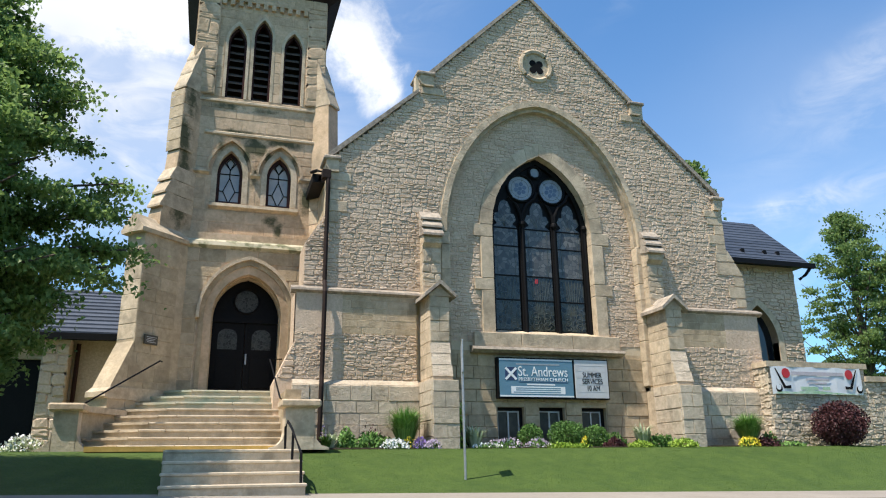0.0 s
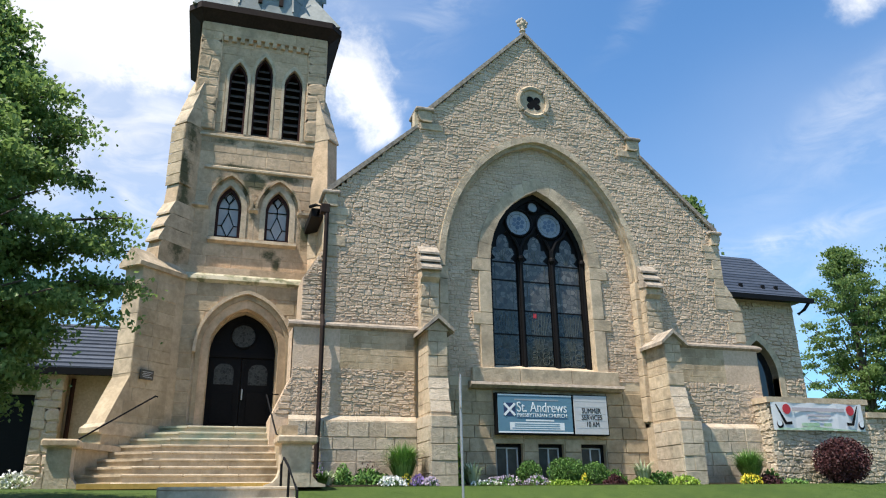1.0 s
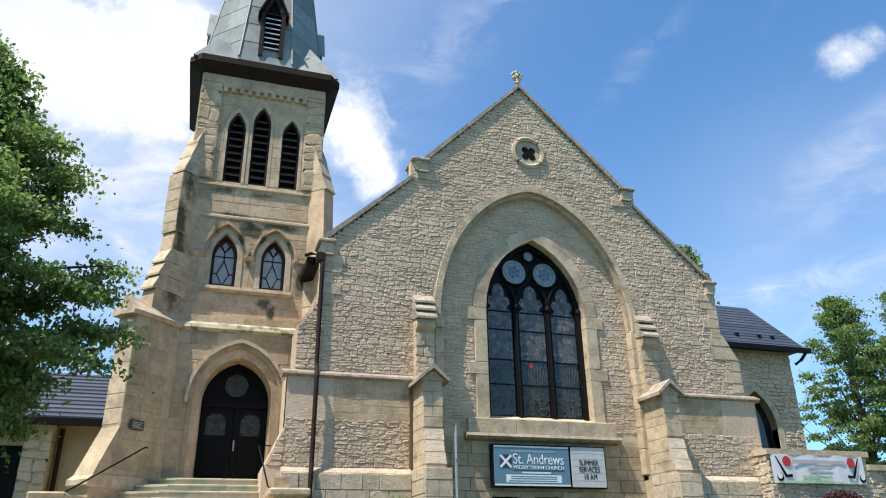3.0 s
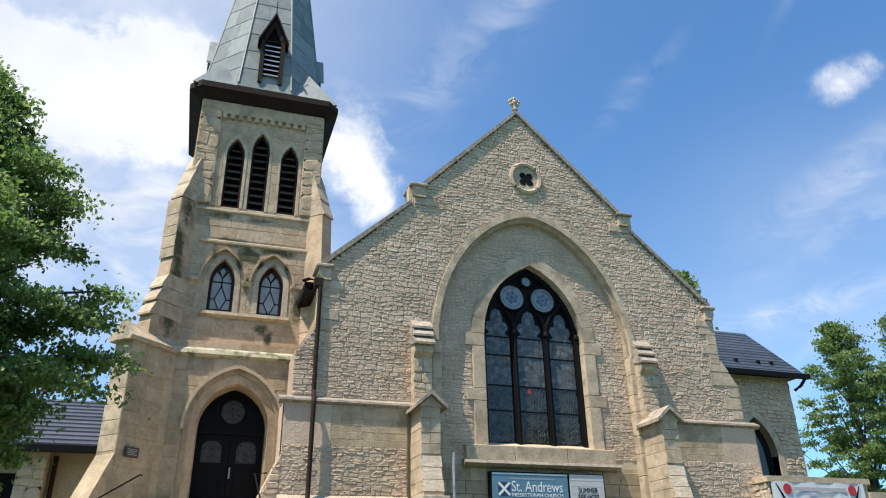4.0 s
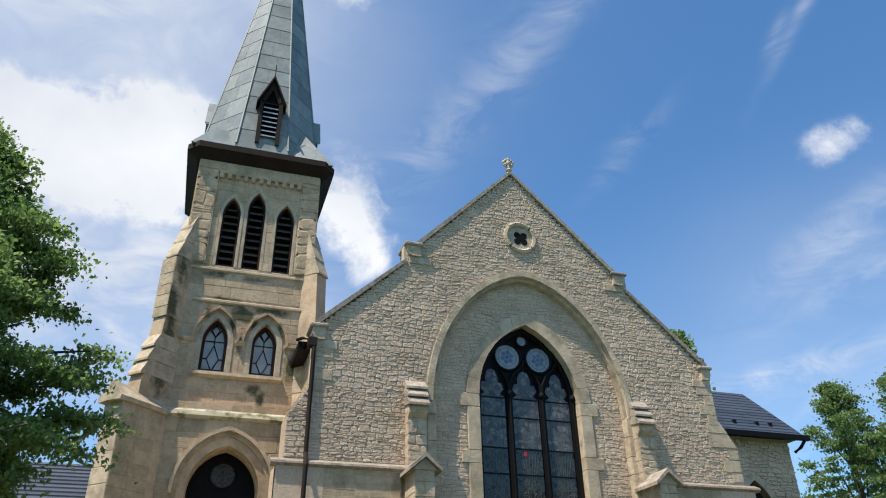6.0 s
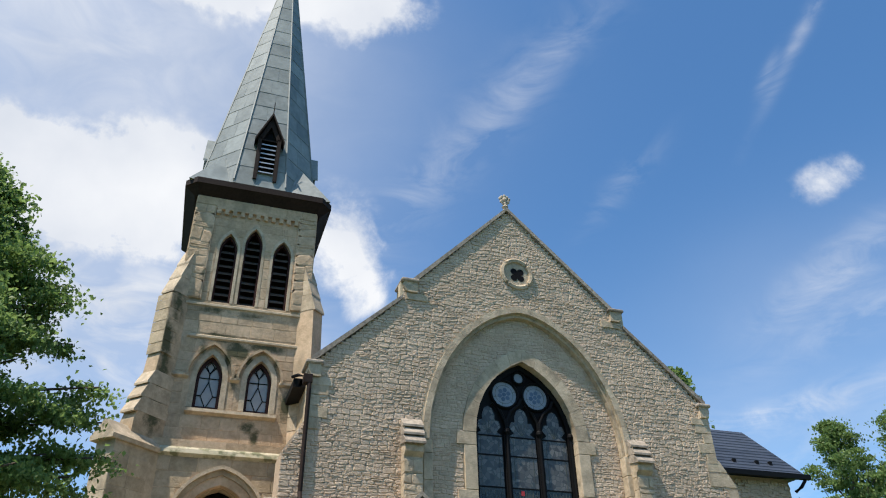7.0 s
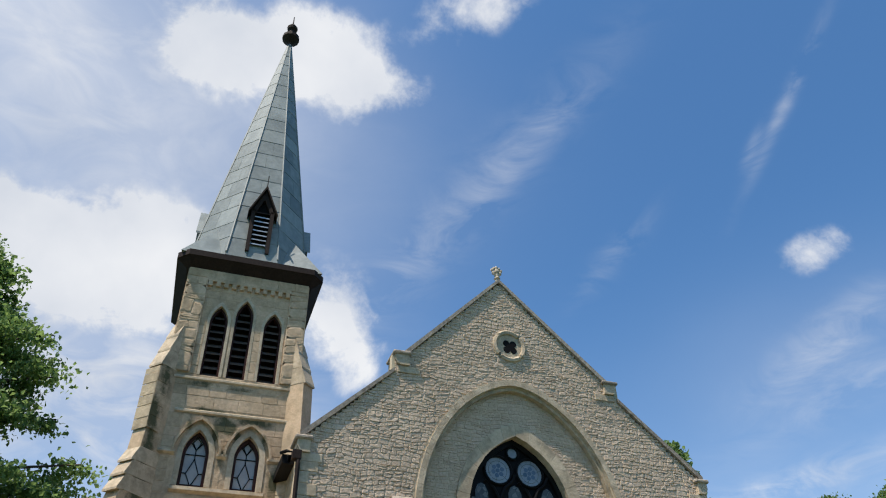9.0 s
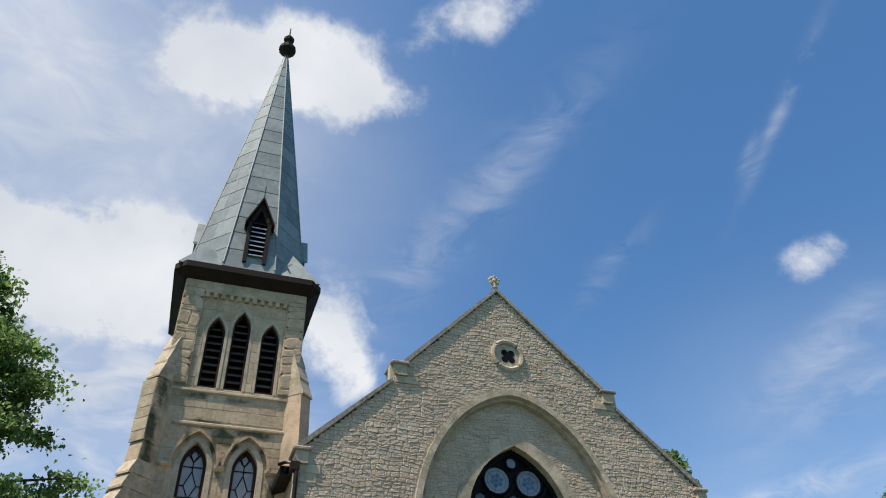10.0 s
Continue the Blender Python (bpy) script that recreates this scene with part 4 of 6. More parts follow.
# ---- lettering ----
def lettering(name, text, x, z, y, size, mat, parent, width=None, align="LEFT"):
    """Flat letters facing the street, lower left at (x, z); width squeezes the line to a length."""
    curve = bpy.data.curves.new(name, "FONT")
    curve.body, curve.size, curve.extrude = text, size, 0.003
    curve.align_x = align
    ob = new(name, curve)
    bpy.context.view_layer.update()
    me = bpy.data.meshes.new_from_object(ob.evaluated_get(bpy.context.evaluated_depsgraph_get()))
    long = max(v.co.x for v in me.vertices) - min(v.co.x for v in me.vertices)
    sx = width / long if width else 1.0
    me.transform(Matrix.Diagonal((S * sx, S, S, 1)))
    me.materials.clear()
    me.materials.append(mat)
    bpy.data.objects.remove(ob)
    ob = new(name, me)
    ob.matrix_basis = pose(x * S, y * S, z * S, 90, 0, 0)
    if parent:
        ob.parent = parent
    return ob


# ---- church sign ----
sign = thing("church_sign", "blue-grey church notice board with white letter panel", "sign")
part("frame", made(box, 5.285, 8.17, 0.02, 0.2, 1.085, 2.035), M_BLACK, sign)
part("panel", made(box, 5.32, 7.2, 0.0, 0.03, 1.12, 2.0), M_SIGN, sign)
part("edge_stripe", made(box, 5.32, 7.2, -0.004, 0.0, 1.12, 1.155), M_PAPER, sign)
part("edge_stripe", made(box, 5.32, 7.2, -0.004, 0.0, 1.965, 2.0), M_PAPER, sign)
part("letter_panel", made(box, 7.26, 8.14, 0.0, 0.03, 1.11, 2.01), M_BOARD, sign, "white changeable letter panel")
for z in (1.26, 1.43, 1.59, 1.75, 1.88):
    part("letter_rail", made(box, 7.27, 8.13, -0.003, 0.0, z - 0.004, z + 0.004), M_SILVER, sign)
lettering("name_line", "St. Andrews", 5.78, 1.60, -0.004, 0.33, M_PAPER, sign, 1.27)
lettering("church_line", "PRESBYTERIAN CHURCH", 5.79, 1.485, -0.004, 0.115, M_PAPER, sign, 1.26)
part("underline", made(box, 5.79, 7.06, -0.004, 0.0, 1.455, 1.465), M_NAVY, sign)
part("motto_bar", made(box, 5.74, 6.86, -0.003, 0.0, 1.86, 1.895), M_STEEL, sign, "thin pale line of unreadable script")
part("name_bar", made(box, 6.0, 6.72, -0.003, 0.0, 1.39, 1.425), M_PAPER, sign)
part("times_panel", made(box, 5.6, 6.98, -0.003, 0.0, 1.19, 1.36), M_PAPER, sign)
for z in (1.32, 1.275, 1.225):
    part("times_bar", made(box, 5.72 if z > 1.23 else 5.66, 6.86, -0.005, -0.003, z - 0.01, z + 0.012), M_SIGN, sign)
badge = part("badge", made(box, 5.46, 5.75, -0.004, 0.0, 1.50, 1.80), M_NAVY, sign, "navy square with white diagonal cross")
for a in (-1, 1):
    bm = block(-0.19, 0.19, -0.007, -0.004, -0.028, 0.028)
    bmesh.ops.transform(bm, matrix=Matrix.Translation((5.605, 0.0 if a > 0 else -0.002, 1.65)) @ Matrix.Rotation(a * math.pi / 4, 4, "Y"), verts=bm.verts)
    part("saltire_bar", bm, M_PAPER, badge)
for text, z, w in (("SUMMER", 1.60, 0.50), ("SERVICES", 1.445, 0.54), ("10 AM", 1.285, 0.32)):
    lettering("message_line", text, 7.72 - w / 2 - 0.01, z, -0.004, 0.175, M_INK, sign, w)

# ---- drainpipe and gutter ----
pipe = thing("drainpipe", "dark brown downpipe fixed to the church corner", "pipe")
bm = bmesh.new()
tube(bm, [(1.2, -0.05, 6.15), (1.2, -0.09, 5.9), (1.19, -0.09, 3.6), (1.18, -0.28, 3.3), (1.17, -0.28, 1.5), (1.16, -0.34, 1.25), (1.15, -0.34, 0.0)], 0.05, 8)
part("downpipe", bm, M_DARK, pipe)
part("hopper", made(box, 1.06, 1.26, -0.12, 0.1, 6.05, 6.25), M_DARK, pipe)
part("gutter", made(box, 0.88, 1.17, 0.25, 1.5, 6.05, 6.26), M_BLACK, pipe)
bm = bmesh.new()
tube(bm, [(1.16, -0.05, 6.2), (0.95, 0.1, 6.28), (0.85, 0.3, 6.3)], 0.04, 8)
part("gutter_elbow", bm, M_BLACK, pipe)

# ---- tower openings ----
for cx, half, z0, zs, zt in TWINS:
    jamb = part("jamb", made(ring, cx, (half, z0, zs, zt), (half + 0.13, z0, zs, zt + 0.15), TY - 0.02, TY + 0.3), M_TRIM, tower)
    part("hood_mould", made(ring, cx, (half + 0.21, zs, zs, zt + 0.23), (half + 0.27, zs, zs, zt + 0.31), TY - 0.11, TY + 0.1), M_TOWER, tower)
    tw = part("tower_window", made(ring, cx, (half - 0.07, z0, zs, zt - 0.1), (half, z0, zs, zt), TY + 0.14, TY + 0.26), M_FRAME, tower, "pointed window with dark red-brown frame")
    part("bottom_rail", made(box, cx - half + 0.07, cx + half - 0.07, TY + 0.15, TY + 0.26, z0, z0 + 0.09), M_FRAME, tw)
    part("pane", made(slab, outline(cx, half - 0.05, z0 + 0.02, zs, zt - 0.06), TY + 0.22, TY + 0.24), M_GREYGLASS, tw)
    w = half - 0.07
    for pts in (((-w, 6.6), (w, 6.6)), ((0, 6.5), (-w * 0.62, 6.15), (0, 5.85)), ((0, 6.5), (w * 0.62, 6.15), (0, 5.85)), ((-w, 6.15), (-w * 0.62, 6.15)), ((w, 6.15), (w * 0.62, 6.15)),
                ((0, 6.5), (0, 6.72), (-w * 0.75, 6.95)), ((0, 6.72), (w * 0.75, 6.95)), ((0, 6.72), (-w * 0.4, 6.9), (0, 7.02)), ((0, 6.72), (w * 0.4, 6.9), (0, 7.02))):
        bm = bmesh.new()
        tube(bm, [(cx + o, TY + 0.205, z) for o, z in pts], 0.012, 5)
        part("lead", bm, M_INK, tw)
for a, b in ((-1.85, -1.46), (-0.5, -0.28), (0.68, 1.05)):
    bm = bmesh.new()
    weathered(bm, a, b, [(TY + 0.02, 6.62), (TY - 0.1, 6.57), (TY - 0.1, 6.52), (TY + 0.02, 6.46)])
    part("label_stop", bm, M_TRIM, tower)
bm = bmesh.new()
weathered(bm, -1.42, 0.68, [(TY + 0.3, 5.8), (TY - 0.1, 5.74), (TY - 0.11, 5.66), (TY + 0.02, 5.6), (TY + 0.3, 5.6)])
part("window_sill", bm, M_TRIM, tower)
for cx, half, z0, zs, zt in LANCETS:
    part("lancet_jamb", made(ring, cx, (half, z0, zs, zt), (half + 0.07, z0, zs, zt + 0.12), TY - 0.015, TY + 0.4), M_TRIM, tower)
    lou = part("louvre", made(slab, outline(cx, half - 0.01, z0, zs, zt), TY + 0.4, TY + 0.42), M_DARK, tower, "dark louvred belfry opening")
    part("louvre_frame", made(ring, cx, (half - 0.05, z0, zs, zt - 0.08), (half - 0.002, z0, zs, zt - 0.004), TY + 0.12, TY + 0.4), M_FRAME, lou)
    z = z0 + 0.12
    while z < zt - 0.15:
        w = half - 0.055 if z < zs else (half - 0.055) * max(0.2, 1 - ((z - zs) / (zt - zs)) ** 1.6)
        bm = bmesh.new()
        weathered(bm, cx - w, cx + w, [(TY + 0.4, z + 0.15), (TY + 0.2, z), (TY + 0.2, z - 0.045), (TY + 0.4, z + 0.1)])
        part("slat", bm, M_LOUVRE, lou)
        z += 0.215
# corbel table under the cornice
table = part("corbel_band", made(box, -1.5, 0.75, TY - 0.09, TY + 0.02, 11.4, 11.5), M_TOWER, tower)
for k in range(11):
    part("corbel", made(box, -1.48 + k * 0.21, -1.37 + k * 0.21, TY - 0.085, TY + 0.02, 11.26, 11.4), M_TOWER, table)
for a, b in ((T0 + 0.02, -1.5), (0.75, T1 - 0.02)):
    part("corner_strip", block(a, b, TY - 0.06, TY + 0.02, 8.62, 11.5, 0.01), M_TOWER, tower)
part("head_strip", block(T0 + 0.02, T1 - 0.02, TY - 0.06, TY + 0.02, 11.5, 11.78, 0.01), M_TOWER, tower)
# weathered steps on the diagonal buttresses
for cx, dx in ((TX - TH, -1), (TX + TH, 1)):
    for s0, z0, rise, run in ((0.26, 6.45, 0.36, 0.075), (-0.11, 10.02, 0.48, 0.11)):
        for k in range(3):
            s, z = s0 + k * run, z0 - k * rise
            diagonal(cx, TY, dx, [(-0.2, z), (s, z), (s + 0.02, z - 0.02), (s + 0.13, z - rise + 0.04), (s + 0.13, z - rise - 0.01), (s, z - rise + 0.02), (-0.2, z - rise + 0.02)], 0.42, M_TRIM, "weathering", tower)
    bm = bmesh.new()
    rows = []
    for reach in (-0.3, 0.88):
        row = []
        for across, z in ((-0.33, 4.58), (-0.35, 4.67), (0.0, 5.04), (0.35, 4.67), (0.33, 4.58), (0.0, 4.6)):
            row.append(bm.verts.new((cx + dx * reach + across * dx / math.sqrt(2), TY - 0.1 - reach + across / math.sqrt(2), z)))
        rows.append(row)
    bm.faces.new(rows[0])
    bm.faces.new(rows[1][::-1])
    for k in range(6):
        bm.faces.new((rows[0][k], rows[0][(k + 1) % 6], rows[1][(k + 1) % 6], rows[1][k]))
    part("saddle_cap", bm, M_TRIM, tower, "saddle-backed stone buttress cap")
    diagonal(cx, TY - 0.1, dx, [(-0.3, 1.25), (1.1, 1.22), (1.19, 1.12), (1.19, 1.02), (1.12, 0.98), (-0.3, 0.98)], 0.60, M_TRIM, "base_moulding", tower)

# ---- entrance ----
for k, (a, b, y) in enumerate(((0.0, 0.1, 0.26), (0.1, 0.2, 0.12), (0.2, 0.3, -0.02), (0.3, 0.37, -0.1))):
    h0, h1 = DOOR[1] + a, DOOR[1] + b
    part("door_moulding", made(ring, DOOR[0], (h0, 1.2 if k < 3 else 2.9, DOOR[3], DOOR[4] + a * 1.2), (h1, 1.2 if k < 3 else 2.9, DOOR[3], DOOR[4] + b * 1.2), TY - 0.2 + y - 0.02, TY + 0.3), M_TRIM if k % 2 else M_ASHLAR, tower)
door = thing("double_door", "black double church doors with leaded lights", "door")
dx0, dh = DOOR[0], DOOR[1] + 0.02
part("tympanum", made(slab, outline(dx0, dh, 3.0, 3.02, 3.97), 1.9, 1.98), M_BLACK, door)
part("transom", made(box, dx0 - dh, dx0 + dh, 1.84, 1.95, 2.93, 3.05), M_BLACK, door)
part("roundel", made(disc, dx0, 3.45, 0.27, 1.88, 1.9), M_DOORGLASS, door, "dim leaded glass roundel")
part("roundel_rim", made(hoop, dx0, 3.45, 0.29, 0.025, 1.885), M_BLACK, door)
for side in (-1, 1):
    a, b = (dx0 - dh, dx0 - 0.006) if side < 0 else (dx0 + 0.006, dx0 + dh)
    leaf = part("leaf", made(box, a, b, 1.9, 1.96, 1.22, 2.93), M_BLACK, door)
    m = (a + b) / 2
    part("glass", made(slab, outline(m, 0.22, 2.3, 2.6, 2.78), 1.893, 1.9), M_DOORGLASS, leaf, "leaded glass light")
    part("panel", block(m - 0.24, m + 0.24, 1.886, 1.902, 1.4, 2.12, 0.006), M_BLACK, leaf)
    part("stile", made(box, m - 0.29, m - 0.25, 1.888, 1.9, 1.42, 2.88), M_BLACK, leaf)
part("handle", block(dx0 + 0.03, dx0 + 0.07, 1.86, 1.9, 1.95, 2.2, 0.008), M_STEEL, door, "steel door handle")
plaque = thing("plaque", "small dark bronze plaque on the buttress", "plaque")
nrm = Matrix.Translation((-2.34, 0.64, 2.26)) @ Matrix.Rotation(math.pi / 4, 4, "Z")
bm = block(-0.17, 0.17, -0.012, 0.03, -0.1, 0.1, 0.004)
bmesh.ops.transform(bm, matrix=nrm, verts=bm.verts)
part("plate", bm, M_BRONZE, plaque)
for k in range(4):
    bm = block(-0.13 + 0.02 * (k % 2), 0.13 - 0.03 * (k % 3), -0.016, -0.012, 0.045 - 0.035 * k, 0.058 - 0.035 * k)
    bmesh.ops.transform(bm, matrix=nrm, verts=bm.verts)
    part("text_bar", bm, M_STEEL, plaque)

# ---- spire sheets, ribs, dormers ----
def spire_point(k, t, out=0.0):
    """A point on rib k of the spire at the share t of its height."""
    a = math.pi / 8 + k * math.pi / 4
    r = (R0 / math.cos(math.pi / 8)) * (1 - t) + 0.05 * t + out
    cx = (TX - 0.07) * (1 - t) + SX * t
    return Vector((cx + r * math.cos(a), TYC + r * math.sin(a), 12.1 + (SZ - 12.1) * t))


for k in range(8):
    bm = bmesh.new()
    tube(bm, [spire_point(k, 0.03, 0.01), spire_point(k, 0.5, 0.01), spire_point(k, 0.995, 0.0)], [0.035, 0.03, 0.02], 6)
    part("rib", bm, M_COPPER, spire)
rng = np.random.default_rng(11)
for k in (2, 3, 4, 5, 6, 7):
    j = (k + 1) % 8
    row, t = 0, 0.02
    while t < 0.96:
        t2 = min(0.985, t + 0.05 + 0.012 * rng.random())
        cols = 2 if t < 0.42 else 1
        split = 0.5 + 0.18 * ((row % 2) - 0.5)
        cuts = (0.0, split, 1.0) if cols == 2 else (0.0, 1.0)
        for u0, u1 in zip(cuts[:-1], cuts[1:]):
            c = [spire_point(k, t).lerp(spire_point(j, t), u0), spire_point(k, t).lerp(spire_point(j, t), u1), spire_point(k, t2).lerp(spire_point(j, t2), u1), spire_point(k, t2).lerp(spire_point(j, t2), u0)]
            n = (c[1] - c[0]).cross(c[3] - c[0]).normalized()
            mid = sum(c, Vector()) / 4
            if n.dot(mid - Vector((TX, TYC, mid.z))) < 0:
                n = -n
            lift = (0.012 + 0.004 * rng.random(), 0.012 + 0.004 * rng.random(), 0.005, 0.005)
            bm = bmesh.new()
            low = [bm.verts.new(p.lerp(mid, 0.005)) for p in c]
            high = [bm.verts.new(p.lerp(mid, 0.012) + n * h) for p, h in zip(c, lift)]
            bm.faces.new(high)
            for i in range(4):
                bm.faces.new((low[i], low[(i + 1) % 4], high[(i + 1) % 4], high[i]))
            part("metal_sheet", bm, M_COPPER, spire)
        t = t2
        row += 1


def dormer(turn):
    """A small gabled louvre standing on the foot of the spire, faced to the front and then turned about it."""
    m = Matrix.Translation((TX + 0.04, TYC, 0)) @ Matrix.Rotation(turn, 4, "Z") @ Matrix.Translation((0, -0.24 if turn == 0 else (-0.02 if turn == math.pi / 2 else -0.16), 0))
    def put(name, bm, mat, parent, label=""):
        bmesh.ops.transform(bm, matrix=m, verts=bm.verts)
        return part(name, bm, mat, parent, label)
    root = put("dormer", made(box, -0.28, 0.28, -1.42, -0.4, 12.6, 14.15), M_DARK, tower, "small gabled louvre dormer of dark wood")
    put("back_panel", made(slab, outline(0, 0.2, 12.85, 14.0, 14.55, 6), -1.44, -1.4), M_INK, root)
    bm = bmesh.new()
    for a in (-1, 1):
        box(bm, a * 0.28 - 0.055, a * 0.28 + 0.055, -1.56, -0.6, 12.6, 14.15)
    put("post_frame", bm, M_DARK, root)
    put("gable", made(slab, [(-0.32, 14.1), (-0.2, 14.1), (0, 14.6), (0.2, 14.1), (0.32, 14.1), (0, 14.95)], -1.56, -0.3), M_DARK, root)
    for a in (-1, 1):
        put("roof_slope", made(slab, [(a * 0.43, 13.95), (a * 0.43, 14.03), (0, 15.1), (0, 14.98)], -1.66, -0.1), M_DARK if turn == 0 else M_COPPER, root)
    for i in range(8):
        bm = bmesh.new()
        weathered(bm, -0.21, 0.21, [(-1.4, 13.0 + i * 0.17), (-1.54, 12.9 + i * 0.17), (-1.54, 12.86 + i * 0.17), (-1.4, 12.96 + i * 0.17)])
        put("slat", bm, M_STEEL if i < 7 else M_DARK, root)
    bm = bmesh.new()
    tube(bm, [(0, -1.6, 15.0), (0, -1.6, 15.55)], 0.015, 5)
    if turn == 0.0:
        put("spike", bm, M_DARK, root)
    else:
        bm.free()


for turn in (0.0, math.pi / 2, math.pi, -math.pi / 2):
    dormer(turn)
# ---- pedestals, low wall, rails ----
def pedestal(x, y, z0, z1, w, label):
    root = thing("step_pedestal", label, "pedestal", "pedestals beside the steps")
    bm = bmesh.new()
    tall(bm, [(x - w, y - w), (x + w, y - w), (x + w, y + w), (x - w, y + w)], z0, z1 - 0.14)
    for side in (-1, 1):
        prof = [(0, z0), (0.28, z0), (0.28, z0 + 0.04), (0.14, z0 + 0.08), (0.05, z0 + 0.18), (0, z0 + 0.34)]
        slab(bm, [(x + side * (w - 0.01 + o), z) for o, z in prof], y - w, y + w)
    part("shaft", bm, M_STEP, root)
    part("cap", block(x - w - 0.1, x + w + 0.1, y - w - 0.1, y + w + 0.1, z1 - 0.14, z1, 0.03), M_TRIM, root)
    return root


pedestal(0.56, -1.75, -0.08, 0.82, 0.27, "pale stone pedestal with curved foot and flat cap")
pedestal(-3.45, -1.2, -0.08, 0.76, 0.2, "pale stone pedestal beside the flared steps")
low = thing("step_wall", "low stone wall beside the steps with flat coping", "wall")
part("wall_core", made(tall, [(-3.62, -1.0), (-3.36, -1.1), (-2.72, 0.2), (-2.98, 0.3)], -0.1, 0.64), M_ASHLAR, low)
part("coping", made(tall, [(-3.68, -1.0), (-3.28, -1.16), (-2.62, 0.2), (-3.02, 0.36)], 0.64, 0.75), M_TRIM, low)
part("flank_wall", made(box, 0.32, 0.62, -1.5, 1.25, -0.1, 1.05), M_ASHLAR, low)
for pts, label in (([(-3.3, -1.05, 0.74), (-3.25, -1.0, 0.78), (-2.02, -0.85, 1.62), (-1.98, -0.85, 1.6)], "thin black iron handrail beside the steps"),
                   ([(0.34, -1.2, 0.86), (0.24, -1.3, 0.9), (0.06, -0.6, 1.74), (0.3, -0.55, 1.76)], "grey iron handrail at the head of the steps")):
    rail = thing("handrail", label, "handrail")
    bm = bmesh.new()
    tube(bm, pts, 0.016, 6)
    part("bar", bm, M_IRON, rail)
rail = thing("handrail", "black iron handrail on the lower steps", "handrail")
bm = bmesh.new()
tube(bm, [(0.14, -3.75, -0.15), (0.13, -3.78, 0.22), (0.15, -3.9, 0.31), (0.19, -4.2, 0.18), (0.26, -4.9, -0.2), (0.27, -4.95, -0.8)], 0.02, 6)
part("bar", bm, M_IRON, rail)
bm = bmesh.new()
tube(bm, [(0.2, -4.28, -0.3), (0.2, -4.28, 0.12)], 0.02, 6)
part("post", bm, M_IRON, rail)

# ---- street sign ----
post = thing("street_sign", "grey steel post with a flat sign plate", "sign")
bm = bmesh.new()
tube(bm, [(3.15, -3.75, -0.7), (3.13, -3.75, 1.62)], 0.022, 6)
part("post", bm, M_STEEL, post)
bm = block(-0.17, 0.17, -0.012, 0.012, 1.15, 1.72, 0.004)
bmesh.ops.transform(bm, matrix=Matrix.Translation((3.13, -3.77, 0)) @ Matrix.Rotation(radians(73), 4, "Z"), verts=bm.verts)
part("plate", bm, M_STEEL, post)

# ---- banner ----
banner = thing("banner", "white printed vinyl banner hung on the garden wall", "banner")
BY = -0.665
bm = bmesh.new()
n = 24
rows = []
for i in range(n + 1):
    x = 12.5 + 2.85 * i / n
    w = BY - 0.012 - 0.008 * math.sin(x * 7) - 0.004 * math.sin(x * 17)
    rows.append([bm.verts.new(p) for p in ((x, w, 1.22), (x, w, 1.91), (x, BY, 1.91), (x, BY, 1.22))])
for u, w in zip(rows[:-1], rows[1:]):
    for k in range(4):
        bm.faces.new((u[k], w[k], w[(k + 1) % 4], u[(k + 1) % 4]))
part("cloth", bm, M_WHITE, banner)
BF = BY - 0.03
part("grass_print", made(slab, [(12.55, 1.23), (12.7, 1.29), (13.2, 1.27), (13.6, 1.33), (14.1, 1.29), (14.6, 1.26), (15.3, 1.23)], BF, BF + 0.003), M_GREENPRINT, banner)
for x in (12.95, 14.95):
    part("red_disc", made(disc, x, 1.74, 0.125, BF, BF + 0.003), M_RED, banner)
for x, s in ((12.62, 1), (15.22, -1)):
    bm = bmesh.new()
    slab(bm, [(x, 1.86), (x + s * 0.03, 1.86), (x + s * 0.28, 1.42), (x + s * 0.44, 1.44), (x + s * 0.44, 1.36), (x + s * 0.22, 1.36)], BF, BF + 0.003)
    part("stick_print", bm, M_INK, banner)
    part("ball_print", made(disc, x + s * (0.07 if s > 0 else -0.02), 1.36, 0.1, BF, BF + 0.003), M_INK, banner)
    part("ball_patch", made(disc, x + s * (0.06 if s > 0 else -0.03), 1.39, 0.07, BF - 0.002, BF), M_PAPER, banner)
for a, b, z, h, mat in ((13.12, 14.76, 1.74, 0.045, M_PRINT), (13.55, 14.3, 1.6, 0.025, M_PRINT), (13.6, 14.2, 1.5, 0.02, M_PRINT), (13.35, 13.9, 1.37, 0.04, M_GREENPRINT), (14.05, 14.28, 1.37, 0.04, M_GREENPRINT)):
    part("text_bar", made(box, a, b, BF, BF + 0.003, z - h, z + h), mat, banner)

banner.location.x = bwall.location.x = -0.13 * S

# ---- planting ----
def leafy(points, faces, c, radii, count, leaf, rng, shell=0.55, ball=False):
    for _ in range(count):
        d = rng.normal(0, 1, 3)
        d /= np.linalg.norm(d)
        r = shell + (1 - shell) * rng.random()
        bulge = 1 + 0.16 * math.sin(5 * d[0] + 3 * c[0]) * math.cos(4 * d[2] + c[1])
        up = 0.5 * radii[2] * (1 + d[2] * r * 1.06) if ball else abs(d[2]) * radii[2] * r * bulge
        p = Vector(c) + Vector((d[0] * radii[0] * r * bulge, d[1] * radii[1] * r * bulge, up))
        tilt = Euler(tuple(rng.random(3) * math.tau)).to_matrix()
        s = leaf * (0.6 + 0.8 * rng.random())
        k = len(points)
        for q in ((-0.5, 0, 0), (0, -0.35, 0.08), (0.6, 0, 0), (0, 0.35, 0.08)):
            points.append(tuple((p + tilt @ (Vector(q) * s)) * S))
        faces.append((k, k + 1, k + 2, k + 3))


